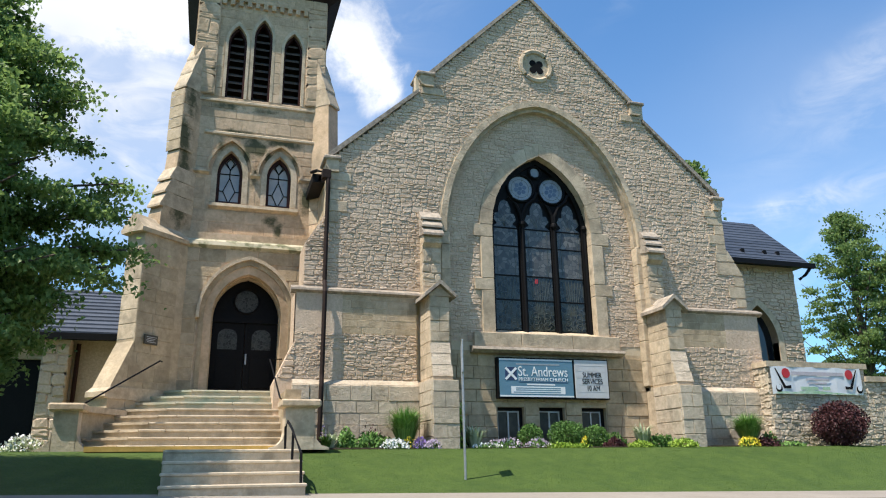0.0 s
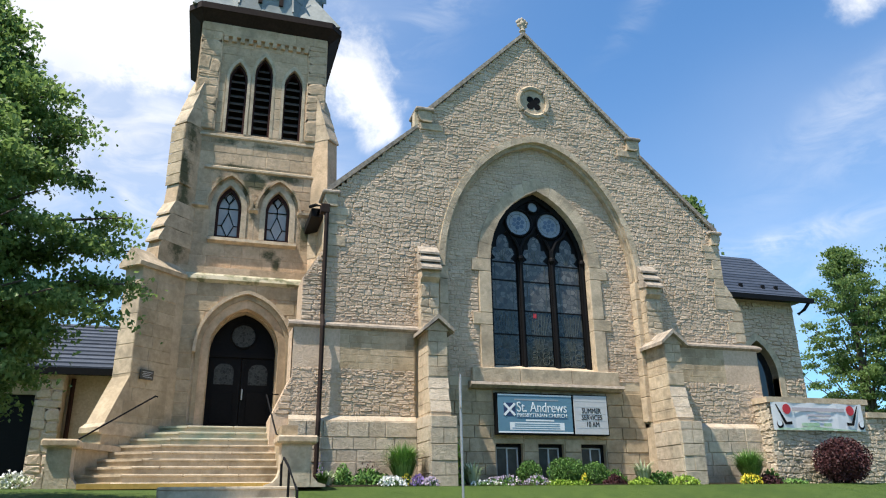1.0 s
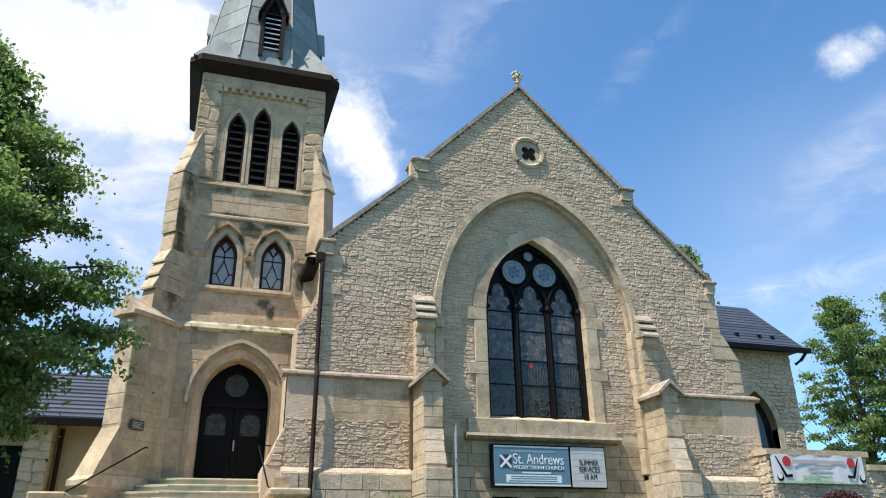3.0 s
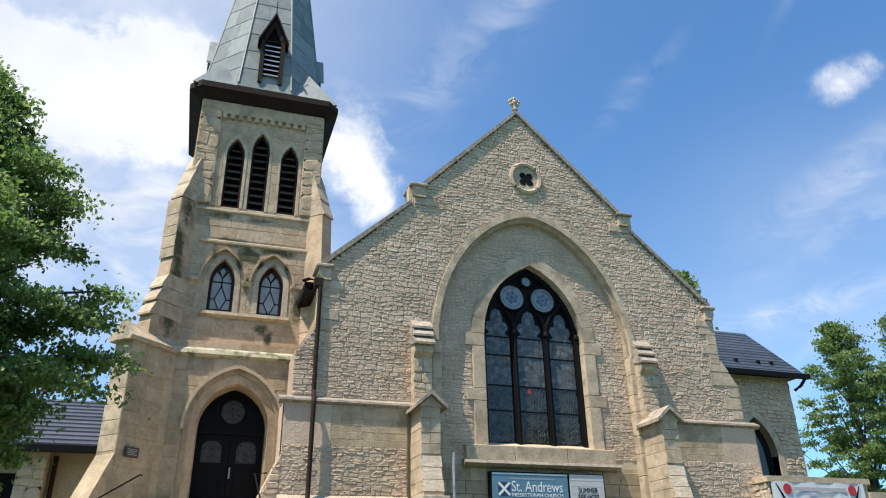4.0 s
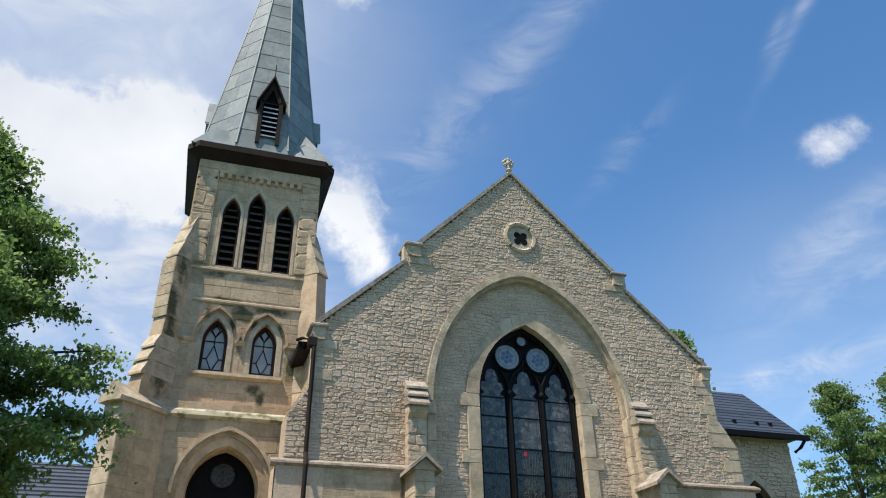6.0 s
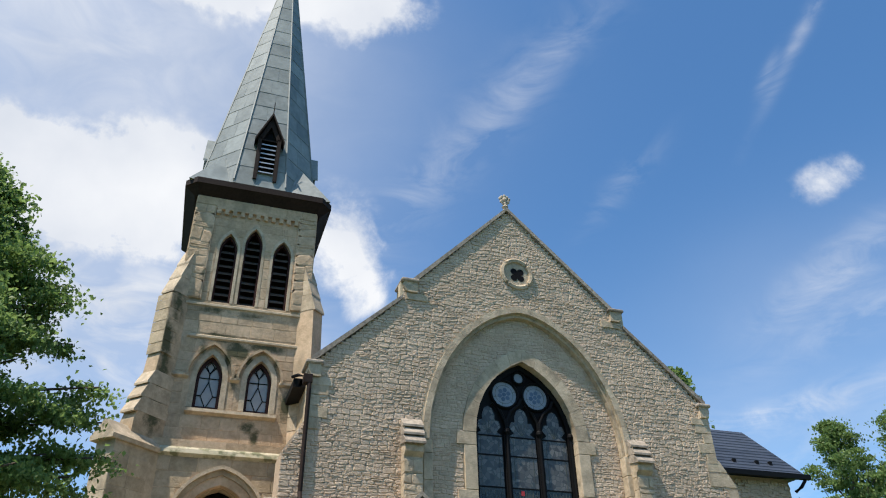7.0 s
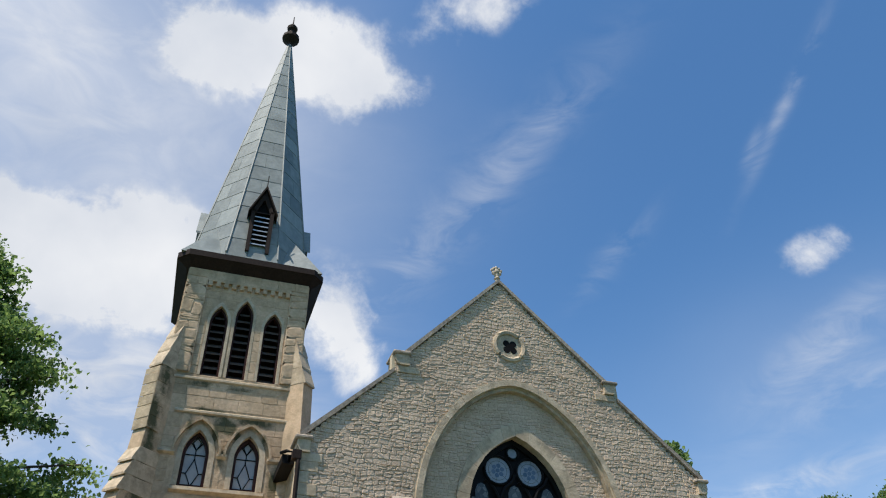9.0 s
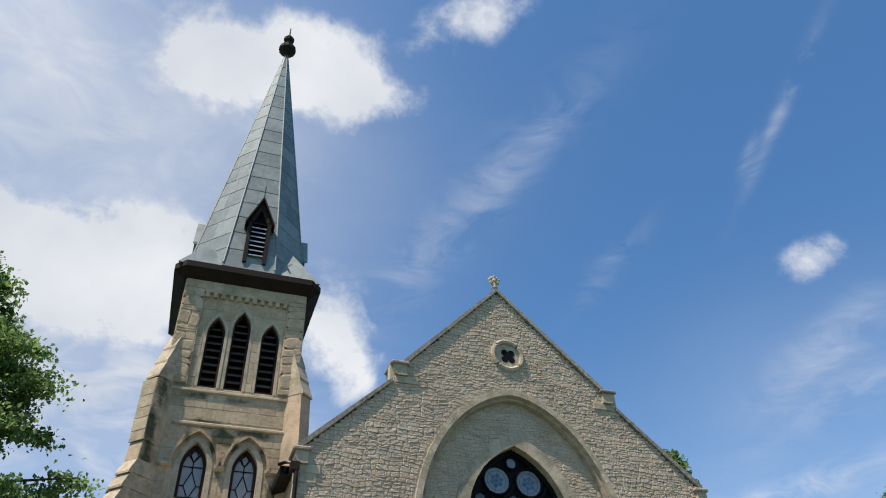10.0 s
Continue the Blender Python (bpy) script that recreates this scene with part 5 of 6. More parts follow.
def mesh_part(name, points, faces, mat, parent, kind="stuff"):
    me = bpy.data.meshes.new(name)
    me.from_pydata(points, [], faces)
    me.materials.append(mat)
    ob = new(name, me)
    ob.parent = parent
    return tagged(ob, kind=kind)


def bush(name, label, x, y, w, h, mat, count=900, leaf=0.07, seed=1, flower=None, petals=120, depth=None, ball=False):
    rng = np.random.default_rng(seed)
    z = lawn_height(x, y) if y < -0.2 else -0.05
    root = thing(name, label, "shrub" if flower is None else "flowers")
    bm = bmesh.new()
    for k in range(5):
        a = k * 1.3 + seed
        tube(bm, [(x, y, z - 0.1), (x + 0.25 * w * math.cos(a), y + 0.2 * w * math.sin(a), z + h * 0.55)], [0.02, 0.008], 4)
    part("stem", bm, M_BARK, root)
    pts, fcs = [], []
    leafy(pts, fcs, (x, y, z), (w, depth or w * 0.8, h), count, leaf, rng, ball=ball)
    mesh_part("foliage", pts, fcs, mat, root)
    if flower:
        pts, fcs = [], []
        leafy(pts, fcs, (x, y, z + 0.02), (w, depth or w * 0.8, h * 1.08), petals, leaf * 0.9, rng, 0.92)
        mesh_part("blossom", pts, fcs, flower, root)
    return root


def tuft(name, label, x, y, w, h, mat, count=260, seed=1, thick=0.012):
    rng = np.random.default_rng(seed)
    z = lawn_height(x, y)
    root = thing(name, label, "ornamental grass")
    pts, fcs = [], []
    for _ in range(count):
        a = rng.random() * math.tau
        out = w * rng.random() ** 0.7
        high = h * (0.6 + 0.4 * rng.random())
        side = Vector((-math.sin(a), math.cos(a), 0)) * thick
        base = Vector((x + 0.12 * w * math.cos(a), y + 0.12 * w * math.sin(a), z - 0.03))
        mid = base + Vector((out * 0.4 * math.cos(a), out * 0.4 * math.sin(a), high * 0.7))
        tip = base + Vector((out * math.cos(a), out * math.sin(a), high * (1.0 - 0.35 * (out / w) ** 2)))
        k = len(pts)
        for p in (base - side, base + side, mid + side, mid - side, tip):
            pts.append(tuple(p * S))
        fcs += [(k, k + 1, k + 2, k + 3), (k + 3, k + 2, k + 4)]
    mesh_part("blades", pts, fcs, mat, root)
    return root


bed = thing("flower_bed", "dark soil bed along the church wall", "flower bed", kind="structure")
bm = bmesh.new()
for x0, x1, y0 in ((0.95, 3.4, -1.25), (3.9, 9.3, -0.95), (9.9, 12.6, -1.25)):
    box(bm, x0, x1, y0, 0.2, -0.25, -0.03)
part("soil", bm, M_SOIL, bed)
tuft("ornamental_grass", "fine green ornamental grass against the plinth", 2.85, -0.85, 0.6, 1.0, M_BLADE, 900, 3, 0.009)
tuft("ornamental_grass", "green ornamental grass near the garden wall", 11.25, -0.95, 0.62, 0.92, M_BLADE, 900, 4, 0.009)
tuft("iris_clump", "grey-green iris leaves by the drainpipe", 1.3, -0.95, 0.3, 0.42, M_PALE_BLADE, 60, 5, 0.02)
tuft("iris_clump", "dark green iris leaves by the drainpipe", 1.2, -1.0, 0.25, 0.36, M_SHRUB, 90, 6, 0.02)
tuft("striped_grass", "cream striped grass leaves below the bay", 4.45, -0.6, 0.42, 0.62, M_PALE_BLADE, 90, 7, 0.022)
tuft("striped_grass", "cream striped grass leaves beside the buttress", 8.5, -0.75, 0.42, 0.66, M_PALE_BLADE, 90, 8, 0.02)
bush("blue_iris", "blue iris flower on its stem", 1.16, -0.95, 0.07, 0.5, M_SHRUB, 30, 0.05, 9, M_PETAL_L, 40)
bush("shrub", "small light green shrub on soil", 1.62, -0.85, 0.25, 0.42, M_BLADE, 500, 0.07, 10)
bush("shrub", "small dark green shrub on soil", 2.15, -0.9, 0.4, 0.36, M_SHRUB, 800, 0.07, 11)
bush("shrub", "twiggy brownish shrub against the plinth", 2.2, -0.6, 0.28, 0.55, M_PURPLE, 160, 0.05, 12)
bush("white_flowers", "low mound of white flowers", 2.55, -1.2, 0.3, 0.17, M_SHRUB, 200, 0.05, 13, M_PETAL_W, 420)
bush("yellow_flowers", "small yellow flowers by the plinth", 2.85, -1.15, 0.12, 0.2, M_SHRUB, 80, 0.05, 14, M_PETAL_Y, 70)
bush("lilac_flowers", "mound of lilac flowers", 3.06, -1.22, 0.15, 0.19, M_SHRUB, 120, 0.05, 15, M_PETAL_L, 240)
bush("mauve_flowers", "mound of pale mauve flowers", 3.3, -1.3, 0.17, 0.16, M_SHRUB, 120, 0.05, 16, M_PETAL_P, 240)
bush("climber", "slender yellow-green climber on the buttress", 4.12, -0.75, 0.09, 1.0, M_LIME, 260, 0.06, 17)
bush("shrub", "dark green shrub behind the climber", 4.3, -0.4, 0.28, 0.5, M_SHRUB, 500, 0.06, 18)
bush("mauve_flowers", "drift of pale mauve flowers", 5.1, -0.75, 0.42, 0.2, M_SHRUB, 500, 0.045, 19, M_PETAL_P, 200)
bush("white_flowers", "pale lilac and white flowers", 5.85, -0.8, 0.3, 0.2, M_SHRUB, 320, 0.045, 20, M_PETAL_P, 200)
bush("white_flowers", "scattered low white flowers", 4.6, -0.95, 0.35, 0.1, M_SHRUB, 160, 0.05, 21, M_PETAL_W, 100)
bush("box_shrub", "rounded green box shrub", 5.88, -0.35, 0.3, 0.56, M_SHRUB, 3200, 0.036, 22, ball=True)
bush("box_shrub", "broad rounded green box shrub", 6.75, -0.4, 0.46, 0.62, M_SHRUB, 6000, 0.036, 23, ball=True)
bush("box_shrub", "rounded green box shrub", 7.52, -0.3, 0.33, 0.54, M_SHRUB, 3200, 0.036, 24, ball=True)
bush("shrub", "small green shrub with purple leaves", 7.95, -0.45, 0.34, 0.34, M_SHRUB, 700, 0.06, 25)
bush("purple_shrub", "low dark purple shrub", 7.75, -0.75, 0.27, 0.24, M_PURPLE, 500, 0.06, 26)
bush("groundcover", "bright lime groundcover by the lawn", 6.5, -0.9, 0.62, 0.13, M_LIME, 1000, 0.05, 27, depth=0.2)
bush("yellow_flowers", "small yellow flowers in groundcover", 6.95, -0.85, 0.08, 0.24, M_LIME, 40, 0.05, 28, M_PETAL_Y, 60)
bush("groundcover", "bright lime mound of groundcover leaves", 8.25, -1.05, 0.3, 0.17, M_LIME, 600, 0.05, 29)
bush("groundcover", "bright lime mound of groundcover leaves", 9.15, -1.35, 0.36, 0.2, M_LIME, 700, 0.05, 30)
bush("shrub", "mid green shrub beside the buttress", 8.85, -0.95, 0.34, 0.32, M_SHRUB, 700, 0.06, 31)
bush("yellow_flowers", "bright yellow flowers by the wall", 10.95, -1.3, 0.26, 0.2, M_LIME, 160, 0.05, 32, M_PETAL_Y, 240)
bush("purple_shrub", "low dark purple shrub", 11.45, -1.25, 0.34, 0.22, M_PURPLE, 500, 0.06, 33)
bush("shrub", "green leafy shrub at the wall corner", 11.75, -1.0, 0.3, 0.34, M_SHRUB, 500, 0.07, 34)
bush("groundcover", "low green groundcover beside the wall", 12.2, -1.2, 0.4, 0.12, M_BLADE, 400, 0.05, 35)
bush("barberry_bush", "large rounded dark purple barberry bush", 13.72, -1.25, 0.7, 1.06, M_PURPLE, 8500, 0.055, 36, ball=True)
bush("white_flowers", "pale variegated plant by the pedestal", -4.15, -1.0, 0.34, 0.26, M_PALE_BLADE, 400, 0.06, 37, M_PETAL_W, 200)

# ---- slate courses on the side roofs ----
for k in range(14):
    t0, t1 = k / 14, (k + 1.15) / 14
    y0, y1, z0, z1 = 5.6 + 1.8 * t0, 5.6 + 1.8 * min(t1, 1), 6.75 + 2.15 * t0, 6.75 + 2.15 * min(t1, 1)
    xr = 20.4 - 0.87 * t0
    bm = bmesh.new()
    weathered(bm, 11.0, xr, [(y0 - 0.02, z0), (y0 - 0.02, z0 + 0.03), (y1, z1 + 0.012), (y1, z1)])
    part("slate_course", bm, M_SLATE, trans)
for x, z in ((15.6, 7.2), (16.6, 7.2), (17.6, 7.2), (18.6, 7.2), (19.2, 7.2)):
    part("snow_guard", made(box, x, x + 0.12, 5.9, 6.02, z - 0.08, z + 0.1), M_BLACK, trans)
part("gutter", made(box, 11, 20.5, 5.45, 5.6, 6.6, 6.78), M_BLACK, trans)
bm = bmesh.new()
tube(bm, [(20.3, 5.55, 6.6), (20.1, 5.6, 6.35), (19.95, 5.8, 6.2)], 0.06, 6)
part("downpipe", bm, M_BLACK, trans)
part("window_pane", made(slab, outline(18.0, 0.74, 1.5, 3.8, 5.14), 6.3, 6.33), M_GLASS, trans, "dark arched window")
part("window_moulding", made(ring, 18.0, (0.75, 1.5, 3.8, 5.15), (1.0, 1.5, 3.8, 5.42), 5.96, 6.3), M_TRIM, trans)
for k in range(12):
    t0, t1 = k / 12, min(1, (k + 1.15) / 12)
    bm = bmesh.new()
    weathered(bm, -12, -1.5, [(3.78 + 3.7 * t0, 2.86 + 1.9 * t0), (3.78 + 3.7 * t0, 2.92 + 1.9 * t0), (3.8 + 3.7 * t1, 2.88 + 1.9 * t1), (3.8 + 3.7 * t1, 2.85 + 1.9 * t1)])
    part("slate_course", bm, M_SLATE, hall)
part("gutter", made(box, -12, -1.6, 3.66, 3.8, 2.7, 2.86), M_BLACK, hall)
bm = bmesh.new()
tube(bm, [(-4.32, 4.4, 2.7), (-4.32, 4.4, -0.1)], 0.06, 6)
part("downpipe", bm, M_FRAME, hall)
# ---- stones of the walls ----
rng = np.random.default_rng(21)


def stone_mesh(name, rough, nx=4, nz=3):
    """A unit stone face, -0.5 to 0.5, standing out along -y; its rim lies back in the joint."""
    pts, fcs = [], []
    corners = [Vector((a * (0.497 - 0.035 * rng.random()), b * (0.495 - 0.06 * rng.random()))) for a, b in ((-1, -1), (1, -1), (1, 1), (-1, 1))]
    for j in range(nz + 1):
        for i in range(nx + 1):
            rim = i in (0, nx) or j in (0, nz)
            u, v = i / nx - 0.5, j / nz - 0.5
            if rough:
                left, right = corners[0].lerp(corners[3], v + 0.5), corners[1].lerp(corners[2], v + 0.5)
                p = left.lerp(right, u + 0.5)
                d = 0.0 if rim else 0.6 + 0.45 * rng.random()
                u, v = (p.x, p.y) if rim else (max(-0.45, min(0.45, p.x * 1.38 + rng.normal(0, 0.035))), max(-0.42, min(0.42, p.y * 1.5 + rng.normal(0, 0.04))))
            else:
                d = 0.0 if rim else 1.0
                if not rim:
                    u, v = math.copysign(0.475, u), math.copysign(0.455, v)
                else:
                    u, v = u * 0.985, v * 0.97
            pts.append((u, -d, v))
    for j in range(nz):
        for i in range(nx):
            a = j * (nx + 1) + i
            fcs.append((a, a + 1, a + nx + 2, a + nx + 1))
    me = bpy.data.meshes.new(name)
    me.from_pydata(pts, [], fcs)
    return me, np.array(pts), fcs


ROCKS = [stone_mesh("rock_face", True, 5, 4) for _ in range(24)]
BLOCKS = [stone_mesh("dressed_face", False, 3, 3) for _ in range(3)]
USED = {}


def masonry(parent, mat, origin, along, z0, z1, spans, course, length, relief, rough=True, singles=300, name="stone", zone=None):
    """Courses of stones on an upright face. origin: a point (x, y) of the face; along: its direction in plan, with the face to its right.
    spans(z): stretches to fill, measured along it. zone(u, z): which stones are objects of their own."""
    along = Vector((*along, 0)).normalized()
    out = Vector((along.y, -along.x, 0))
    rest_p, rest_f, made_singles = [], [], 0
    kit = ROCKS if rough else BLOCKS
    def sway(u, z):
        """Courses wander; their ends at the face's foot and head stay put."""
        hold = min(1.0, max(0.0, (z - z0) / 0.2), max(0.0, (z1 - z) / 0.2))
        return 0.085 * hold * noise.noise(Vector((u * 2.1, z * 2.4, origin[1] + 3.0))) * (course[1] / 0.14)

    def lay(u, w, z, h):
        nonlocal made_singles
        me, pts, fcs = kit[rng.integers(len(kit))]
        deep = relief * (0.6 + 0.8 * rng.random())
        if rough:
            mid = u + w / 2
            low, high = z + sway(mid, z), z + h + sway(mid, z + h)
            z, h = low, high - low
        lean = sway(u + w, z + h / 2) - sway(u, z + h / 2) if rough else 0.0
        c = Vector((origin[0], origin[1], 0)) + along * (u + w / 2) + Vector((0, 0, z + h / 2))
        flip = -1 if rough and rng.random() < 0.5 else 1
        m = Matrix(((along.x * w, -out.x * deep, 0, c.x), (along.y * w, -out.y * deep, 0, c.y), (lean, 0, h * flip, c.z), (0, 0, 0, 1)))
        if made_singles < singles and (zone is None or zone(u + w / 2, z + h / 2)):
            key = (me.name, mat.name)
            if key not in USED:
                USED[key] = me.copy()
                USED[key].materials.append(mat)
            ob = new(name, USED[key])
            ob.parent = parent
            ob.matrix_basis = Matrix.Diagonal((S, S, S, 1)) @ m
            made_singles += 1
        else:
            k = len(rest_p)
            rest_p.extend(tuple((m @ Vector(p)) * S) for p in pts)
            rest_f.extend(tuple(k + i for i in f) for f in fcs)

    z = z0
    grow = 1.0
    while z < z1 - 0.03:
        h = min((course[0] + (course[1] - course[0]) * rng.random()) * grow, z1 - z)
        if z1 - z - h < course[0] * 0.6:
            h = z1 - z
        for a, b in spans(z + h / 2):
            u = a
            while u < b - 0.02:
                w = length[0] + (length[1] - length[0]) * rng.random() ** 1.4
                if b - u - w < length[0] * 0.7:
                    w = b - u
                if rough and w > length[1] * 0.7 and rng.random() < 0.3:
                    k = 0.4 + 0.2 * rng.random()
                    lay(u, w, z, h * k)
                    lay(u, w, z + h * k, h * (1 - k))
                else:
                    lay(u, w, z, h)
                u += w
        z += h
    if rest_p:
        me = bpy.data.meshes.new("stones_rest")
        me.from_pydata(rest_p, [], rest_f)
        me.materials.append(mat)
        ob = new("stonework", me)
        ob.parent = parent
        tagged(ob, kind="stuff")


def arch_half(half, zs, zt, z):
    if z <= zs:
        return half
    if z >= zt:
        return 0.0
    h = zt - zs
    r = (half * half + h * h) / (2 * half)
    sharp = half - r + math.sqrt(max(0, r * r - (z - zs) ** 2))
    if half > 2.4:
        return 0.4 * sharp + 0.6 * half * math.sqrt(1 - ((z - zs) / h) ** 2)
    return sharp


def minus(spans, a, b):
    out = []
    for s, e in spans:
        if b <= s or a >= e:
            out.append((s, e))
        else:
            if a > s + 0.03:
                out.append((s, a))
            if b < e - 0.03:
                out.append((b, e))
    return out


def gable_spans(z):
    if z < 6.5:
        off = XC - NAVE_L
    elif z < 8.5:
        off = 5.4 - (z - 6.55) * 1.073
    elif z < 9.05:
        off = 3.18
    s = [(XC - off, XC + off)] if z < 9.05 else [(3.6 + (z - 9.0) * 0.973, max(6.5, 9.6 - (z - 9.0) * 1.04))]
    if z < 8.86:
        k = arch_half(2.83, 5.0, 8.86, z)
        s = minus(s, 6.70 - k, 6.70 + k)
    d = z - 9.88
    if abs(d) < 0.48:
        k = math.sqrt(0.48 ** 2 - d * d)
        s = minus(s, 6.67 - k, 6.67 + k)
    return s


masonry(gable_wall, M_RUBBLE, (0, 0), (1, 0), 3.48, 11.9, gable_spans, (0.07, 0.13), (0.1, 0.34), 0.019, zone=lambda u, z: u < 4.2 and z < 6.4)


def bay_spans(z):
    k = arch_half(2.55, 5.0, 8.58, z)
    s = [(6.70 - k, 6.70 + k)]
    if z < 7.66:
        k = arch_half(1.7, 5.35, 7.68, z)
        s = minus(s, 6.70 - k, 6.70 + k)
    return s


masonry(bay_wall, M_RUBBLE, (0, 0.215), (1, 0), 2.4, 8.55, bay_spans, (0.07, 0.12), (0.11, 0.32), 0.016, zone=lambda u, z: z < 5.6)


def base_spans(z):
    s = [(3.95, 9.3)]
    if z < 0.92:
        for a, b in CELLAR:
            s = minus(s, a - 0.02, b + 0.02)
    return s


masonry(base_wall, M_ASHLAR, (0, 0.215), (1, 0), -0.1, 2.12, base_spans, (0.22, 0.34), (0.35, 0.7), 0.025, False)
for child in list(nave.children):
    if child.name.startswith("lower_wall"):
        x0 = min(v.co.x for v in child.data.vertices) / S
        x1 = max(v.co.x for v in child.data.vertices) / S
        masonry(child, M_RUBBLE, (0, -0.12), (1, 0), 1.42, 2.42, lambda z: [(x0, x1)], (0.07, 0.12), (0.1, 0.32), 0.02)
        masonry(child, M_ASHLAR, (0, -0.12), (1, 0), 2.42, 3.28, lambda z: [(x0, x1)], (0.13, 0.2), (0.25, 0.55), 0.006, False)
    elif child.name.startswith("plinth"):
        x0 = min(v.co.x for v in child.data.vertices) / S
        x1 = max(v.co.x for v in child.data.vertices) / S
        masonry(child, M_GREY, (0, -0.24), (1, 0), -0.1, 1.29, lambda z: [(x0, x1)], (0.24, 0.32), (0.35, 0.75), 0.02, False)
    elif child.name.startswith("buttress"):
        cx = 3.62 if child.name == "buttress" else 9.58
        masonry(child, M_TRIM, (cx, -0.85), (1, 0), 2.2, 3.2, lambda z: [(-0.22, 0.22)], (0.2, 0.32), (0.18, 0.44), 0.016, False)
        masonry(child, M_TRIM, (cx, -0.235), (1, 0), 3.55, 4.45, lambda z: [(-0.2, 0.24)], (0.16, 0.26), (0.16, 0.44), 0.02)
        masonry(child, M_GREY, (cx, -1.2), (1, 0), -0.1, 1.33, lambda z: [(-0.28, 0.30)], (0.24, 0.34), (0.25, 0.6), 0.02, False)
        masonry(child, M_GREY, (cx - 0.28, 0.2), (0, -1), -0.1, 1.36, lambda z: [(0.35, 1.4)], (0.24, 0.34), (0.3, 0.7), 0.02, False)
        masonry(child, M_TRIM, (cx - 0.22, 0.2), (0, -1), 1.42, 3.3, lambda z: [(0.25, 1.05 if z > 2.2 else 1.05 + 0.2 * (2.2 - z) / 0.8)], (0.2, 0.32), (0.25, 0.5), 0.008, False)
        masonry(child, M_TRIM, (cx - 0.20, 0.2), (0, -1), 3.6, 5.2, lambda z: [(0.18, 0.44)], (0.2, 0.3), (0.26, 0.3), 0.007, False)
    elif child.name.startswith("corner_buttress"):
        if child.name == "corner_buttress":
            masonry(child, M_RUBBLE, (0, -0.003), (1, 0), 3.5, 5.1, lambda z: [(0.73 if z < 4.4 else 0.73 + (z - 4.4) * 0.6, 1.17)], (0.08, 0.13), (0.14, 0.4), 0.022)
            masonry(child, M_RUBBLE, (0, -0.13), (1, 0), 1.42, 3.26, lambda z: [(0.58 if z > 2.2 else 0.58 - (2.2 - z) * 0.42, 0.6)], (0.09, 0.14), (0.2, 0.4), 0.02)
        else:
            masonry(child, M_RUBBLE, (0, -0.003), (1, 0), 3.5, 5.1, lambda z: [(12.03, 12.2 if z < 4.4 else 12.2 - (z - 4.4) * 0.3)], (0.08, 0.13), (0.14, 0.3), 0.022)
            for z, h, w in ((3.55, 0.22, 0.3), (3.8, 0.3, 0.5), (4.12, 0.26, 0.3), (4.42, 0.34, 0.62), (4.8, 0.3, 0.4)):
                hi = 12.47 - max(0.0, z + h - 4.45) * 0.6
                lo = 12.47 - max(0.0, z - 4.45) * 0.6
                part("quoin", made(slab, [(hi - w, z), (hi - w, z + h - 0.01), (hi, z + h - 0.01), (lo, z)], -0.03, 0.05), M_TRIM, child)
# quoins at the gable's corners
for z, k in zip(spread_values(5.0, 6.35, 5)[:-1], range(5)):
    for side in (-1, 1):
        w = 0.5 if k % 2 else 0.3
        x = NAVE_L if side < 0 else NAVE_R - w
        part("quoin", block(x, x + w, -0.035, 0.05, z, z + 0.262, 0.01), M_TRIM, gable_wall)
# voussoirs of the great arch, and the window's stones
def voussoirs(parent, cx, inner, outer, y0, y1, mat, count=15):
    for side in (-1, 1):
        a, b = arch_side(inner[0], inner[1], inner[2], count), arch_side(outer[0], outer[1], outer[2], count)
        for i in range(count):
            pts = [Vector((cx + side * o, z)) for o, z in (a[i], a[i + 1], b[i + 1], b[i])]
            c = sum(pts, Vector((0, 0))) / 4
            part("voussoir", made(slab, [tuple(c + (p - c) * 0.985) for p in pts], y0 - 0.006 * rng.random(), y1), mat, parent)


voussoirs(great_arch, 6.70, (2.54, 5.0, 8.56), (2.62, 5.0, 8.66), 0.06, 0.25, M_TRIM)
voussoirs(great_arch, 6.70, (2.62, 5.0, 8.66), (2.78, 5.0, 8.84), -0.05, 0.12, M_TRIM)
for side in (-1, 1):
    z = 1.42
    while z < 4.98:
        h = min(0.42 + 0.2 * rng.random(), 5.0 - z)
        x0, x1 = sorted((6.70 + side * 2.54, 6.70 + side * 2.76))
        part("jamb_stone", block(x0, x1, -0.03, 0.25, z + 0.004, z + h - 0.004, 0.012), M_TRIM, great_arch)
        z += h
voussoirs(window_surround, 6.70, (1.36, 5.35, 7.34), (1.70, 5.35, 7.68), 0.165, 0.4, M_TRIM, 7)
for side in (-1, 1):
    z, k = 2.62, 0
    while z < 5.33:
        h = min(0.3 + 0.75 * ((k + 1) % 2), 5.35 - z)
        if 5.35 - z - h < 0.2:
            h = 5.35 - z
        wide = 1.86 if k % 2 else 1.68
        x0, x1 = sorted((6.70 + side * 1.36, 6.70 + side * wide))
        part("jamb_stone", block(x0, x1, 0.165, 0.45, z + 0.004, z + h - 0.004, 0.01), M_TRIM, window_surround)
        z += h
        k += 1
# tower
def porch_spans(z):
    s = [(T0 + 0.1, 1.05)]
    k = arch_half(DOOR[1] + 0.36, DOOR[3], DOOR[4] + 0.42, z)
    return minus(s, DOOR[0] - k, DOOR[0] + k) if k else s


masonry(porch_wall, M_ASHLAR, (0, TY - 0.2), (1, 0), 1.2, 4.56, porch_spans, (0.25, 0.36), (0.4, 0.85), 0.010, False)


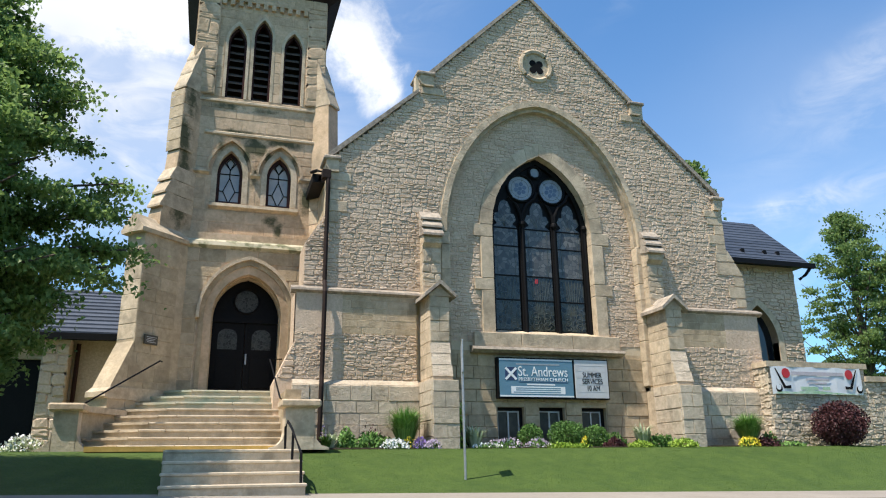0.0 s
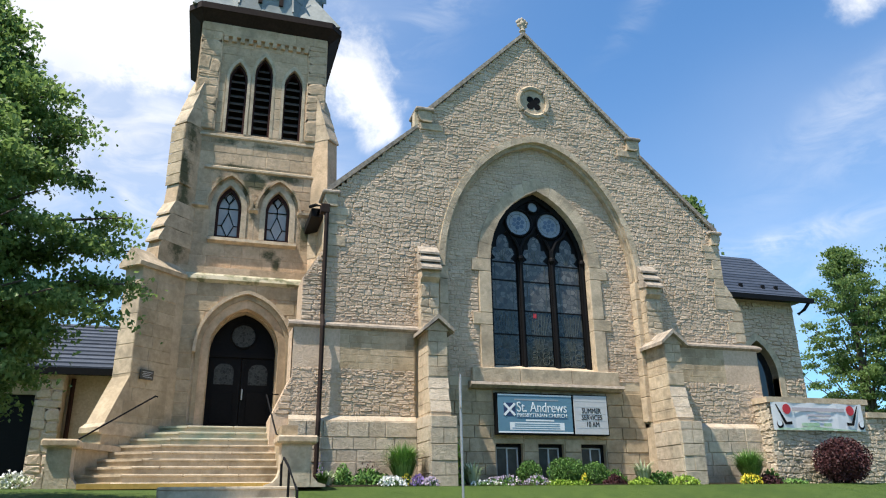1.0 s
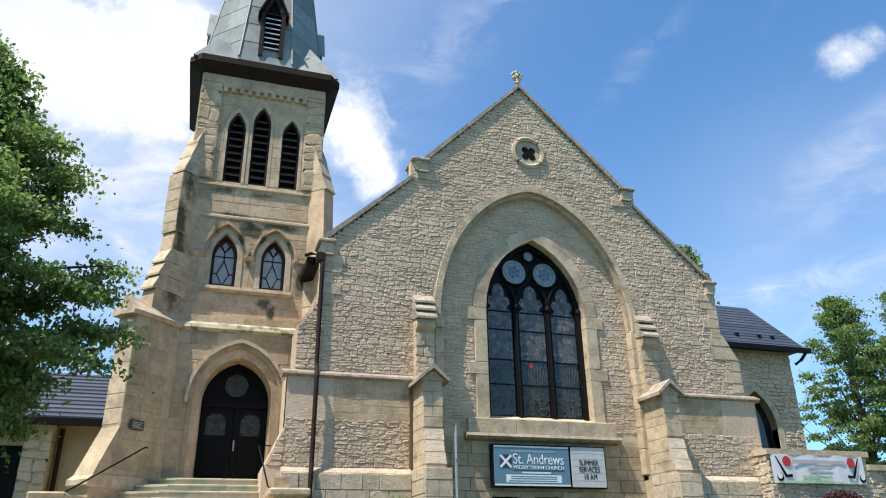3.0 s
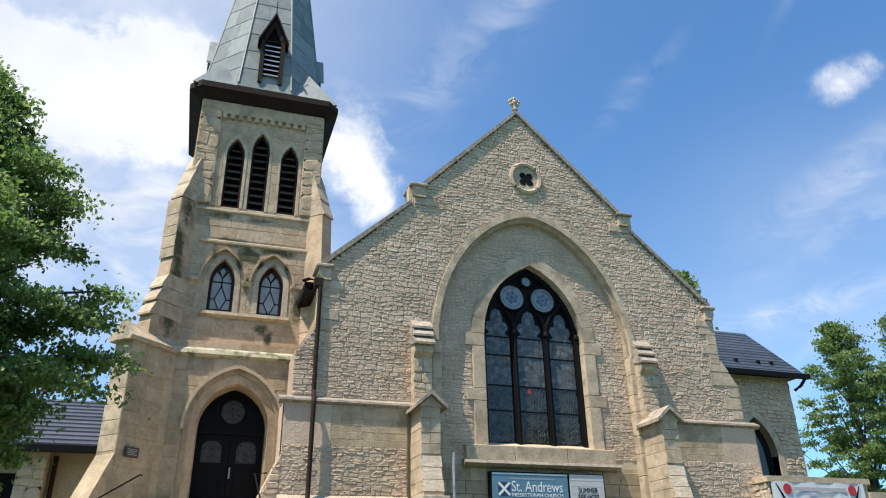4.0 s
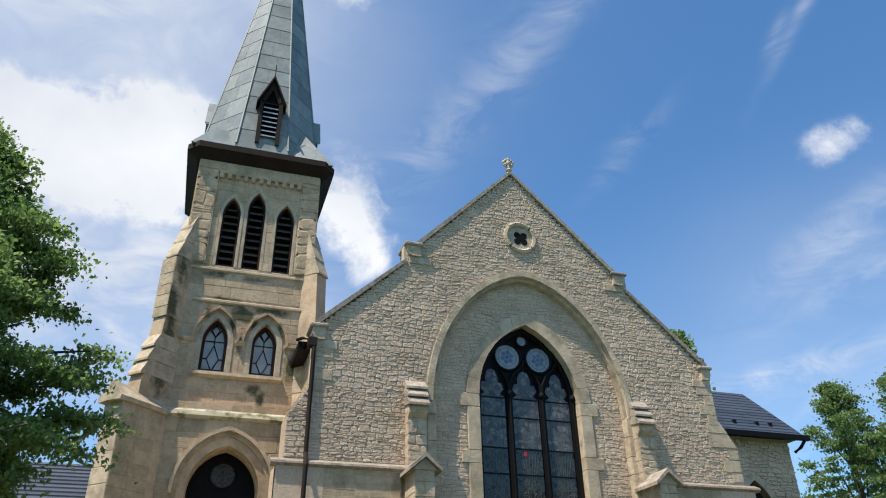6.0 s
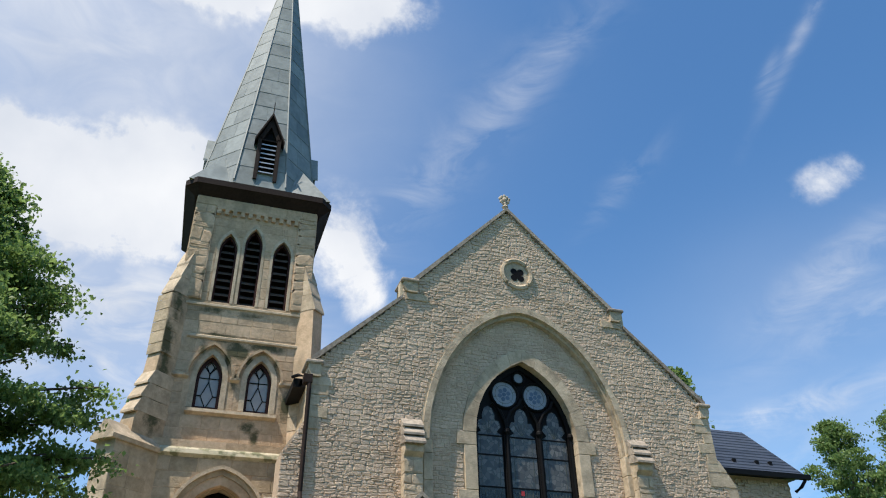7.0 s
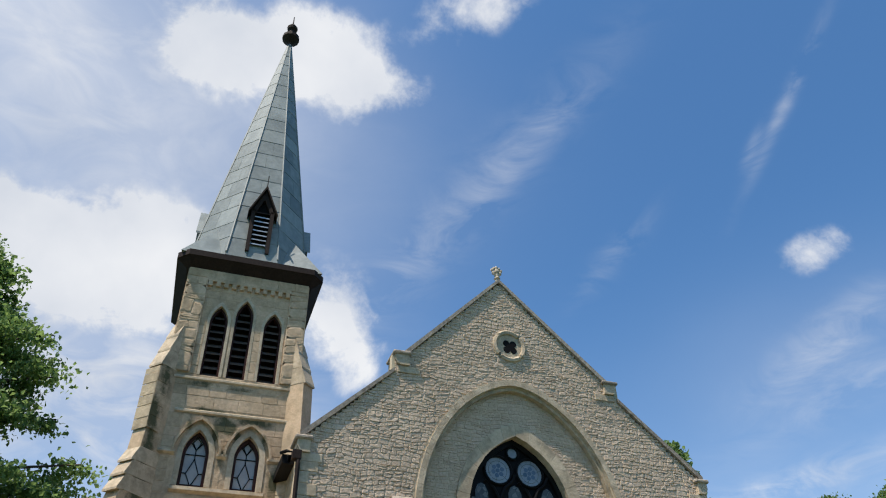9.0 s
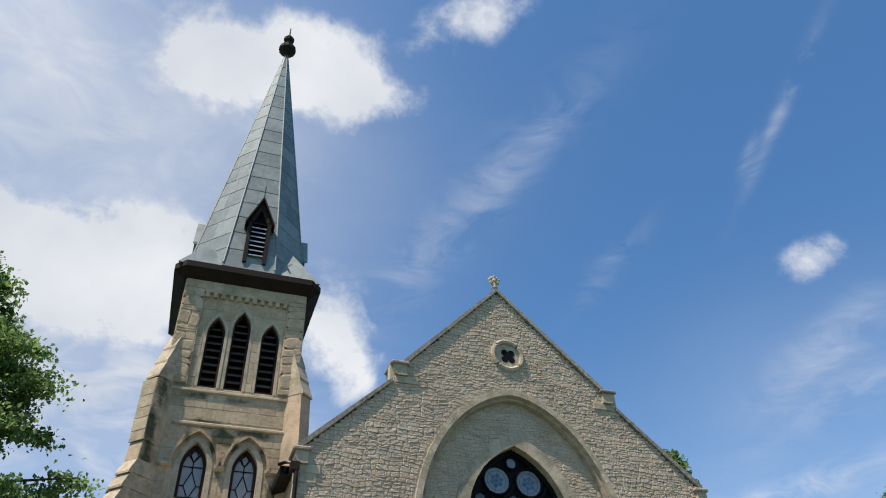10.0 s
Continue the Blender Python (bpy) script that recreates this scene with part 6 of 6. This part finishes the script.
def middle_spans(z):
    s = [(T0 + 0.12, 1.15)]
    for cx, half, z0, zs, zt in TWINS:
        if z > 5.6:
            k = arch_half(half + 0.27, zs, zt + 0.3, z)
            s = minus(s, cx - k, cx + k) if k else s
    return s


masonry(middle_wall, M_TOWER, (0, TY), (1, 0), 5.0, 7.55, middle_spans, (0.22, 0.34), (0.35, 0.75), 0.008, False)


def belfry_spans(z):
    s = [(T0 + 0.1, T1 - 0.1)]
    if z > 8.5:
        for cx, half, z0, zs, zt in LANCETS:
            k = arch_half(half + 0.075, zs, zt + 0.12, z)
            s = minus(s, cx - k, cx + k) if k else s
    return s


masonry(belfry_wall, M_TOWER, (0, TY), (1, 0), 7.7, 11.75, belfry_spans, (0.24, 0.34), (0.35, 0.75), 0.007, False)
masonry(belfry_wall, M_TOWER, (0, TY - 0.06), (1, 0), 8.62, 11.5, lambda z: [(T0 + 0.03, -1.51), (0.76, T1 - 0.03)], (0.24, 0.34), (0.26, 0.56), 0.014, True)
masonry(belfry_wall, M_TOWER, (0, TY - 0.06), (1, 0), 11.5, 11.78, lambda z: [(T0 + 0.03, T1 - 0.03)], (0.28, 0.3), (0.45, 0.8), 0.008, False)
r2 = math.sqrt(2)
for child in list(tower.children):
    if child.name == "lower_buttress":
        off = 0.54 / 2 / r2
        # the face turned to the steps, and the narrow end
        start = (T0 - 1.13 + off, TY - 0.1 - 1.13 - off)
        masonry(child, M_ASHLAR, start, (1, 1), -0.1, 4.35, lambda z: [(0.0 if z < 1.0 else 0.06 + 0.62 * min(1, max(0, z - 0.98) / 1.0) if z < 2.1 else 0.5, 1.5)], (0.26, 0.36), (0.35, 0.7), 0.010, False)
        masonry(child, M_TRIM, (T0 - 0.78 - off, TY - 0.1 - 0.78 + off), (1, -1), 2.25, 4.3, lambda z: [(0.0, 0.54)], (0.3, 0.42), (0.54, 0.6), 0.008, False)
    elif child.name == "upper_buttress":
        off = 0.46 / 2 / r2
        masonry(child, M_TOWER, (T0 - 0.27 + off, TY - 0.27 - off), (1, 1), 6.9, 8.5, lambda z: [(0.0, 0.38)], (0.24, 0.34), (0.38, 0.4), 0.007, False)
        masonry(child, M_ASHLAR, (T0 - 0.27 - off, TY - 0.27 + off), (1, -1), 6.9, 8.5, lambda z: [(0.0, 0.46)], (0.24, 0.34), (0.46, 0.5), 0.007, False)
# garden wall, transept and hall
for child in list(bwall.children):
    if child.name.startswith("wall_core"):
        x0 = min(v.co.x for v in child.data.vertices) / S
        x1 = max(v.co.x for v in child.data.vertices) / S
        zt = max(v.co.z for v in child.data.vertices) / S
        masonry(child, M_GREY, (0, -0.6), (1, 0), -0.15, zt, lambda z: [(x0, x1)], (0.08, 0.16), (0.12, 0.34), 0.03)
        if x0 < 13:
            masonry(child, M_GREY, (x0, -0.1), (0, -1), -0.15, zt, lambda z: [(0, 0.5)], (0.12, 0.24), (0.14, 0.3), 0.03)
for child in list(trans.children):
    if child.name.startswith("wall"):
        def trans_spans(z):
            k = arch_half(1.02, 3.8, 5.44, z)
            return minus([(12.6, 19.9)], 18 - k, 18 + k) if k else [(12.6, 19.9)]
        masonry(child, M_RUBBLE, (0, 6.0), (1, 0), 2.0, 6.6, trans_spans, (0.12, 0.22), (0.2, 0.5), 0.04, zone=lambda u, z: u > 16.5)
for child in list(hall.children):
    if child.name.startswith("wall"):
        masonry(child, M_RUBBLE, (0, 4.0), (1, 0), -0.1, 2.6, lambda z: [(-5.05, -4.45)], (0.2, 0.3), (0.25, 0.5), 0.03)
# grass blades on the bank
count = 150000
gx, gy = -7 + 24 * rng.random(count), -4.68 + 3.5 * rng.random(count)
pts, fcs = [], []
for x, y, a, h, lx, ly in zip(gx, gy, rng.random(count) * math.tau, 0.008 + 0.012 * rng.random(count), rng.normal(0, 0.014, count), rng.normal(0, 0.014, count)):
    if (-1.85 < x < 0.32 and y < -1.6) or (-3.75 < x < 0.95 and y > -2.1):
        continue
    z = lawn_height(x, y) - 0.004
    wx, wy = 0.003 * math.cos(a), 0.003 * math.sin(a)
    k = len(pts)
    pts += [((x - wx) * S, (y - wy) * S, z * S), ((x + wx) * S, (y + wy) * S, z * S), ((x + lx) * S, (y + ly) * S, (z + h) * S)]
    fcs.append((k, k + 1, k + 2))
me = bpy.data.meshes.new("grass_blades")
me.from_pydata(pts, [], fcs)
me.materials.append(M_GRASS_BLADE)
tagged(new("grass_blades", me), "short mown grass blades on the bank", "grass", kind="stuff")
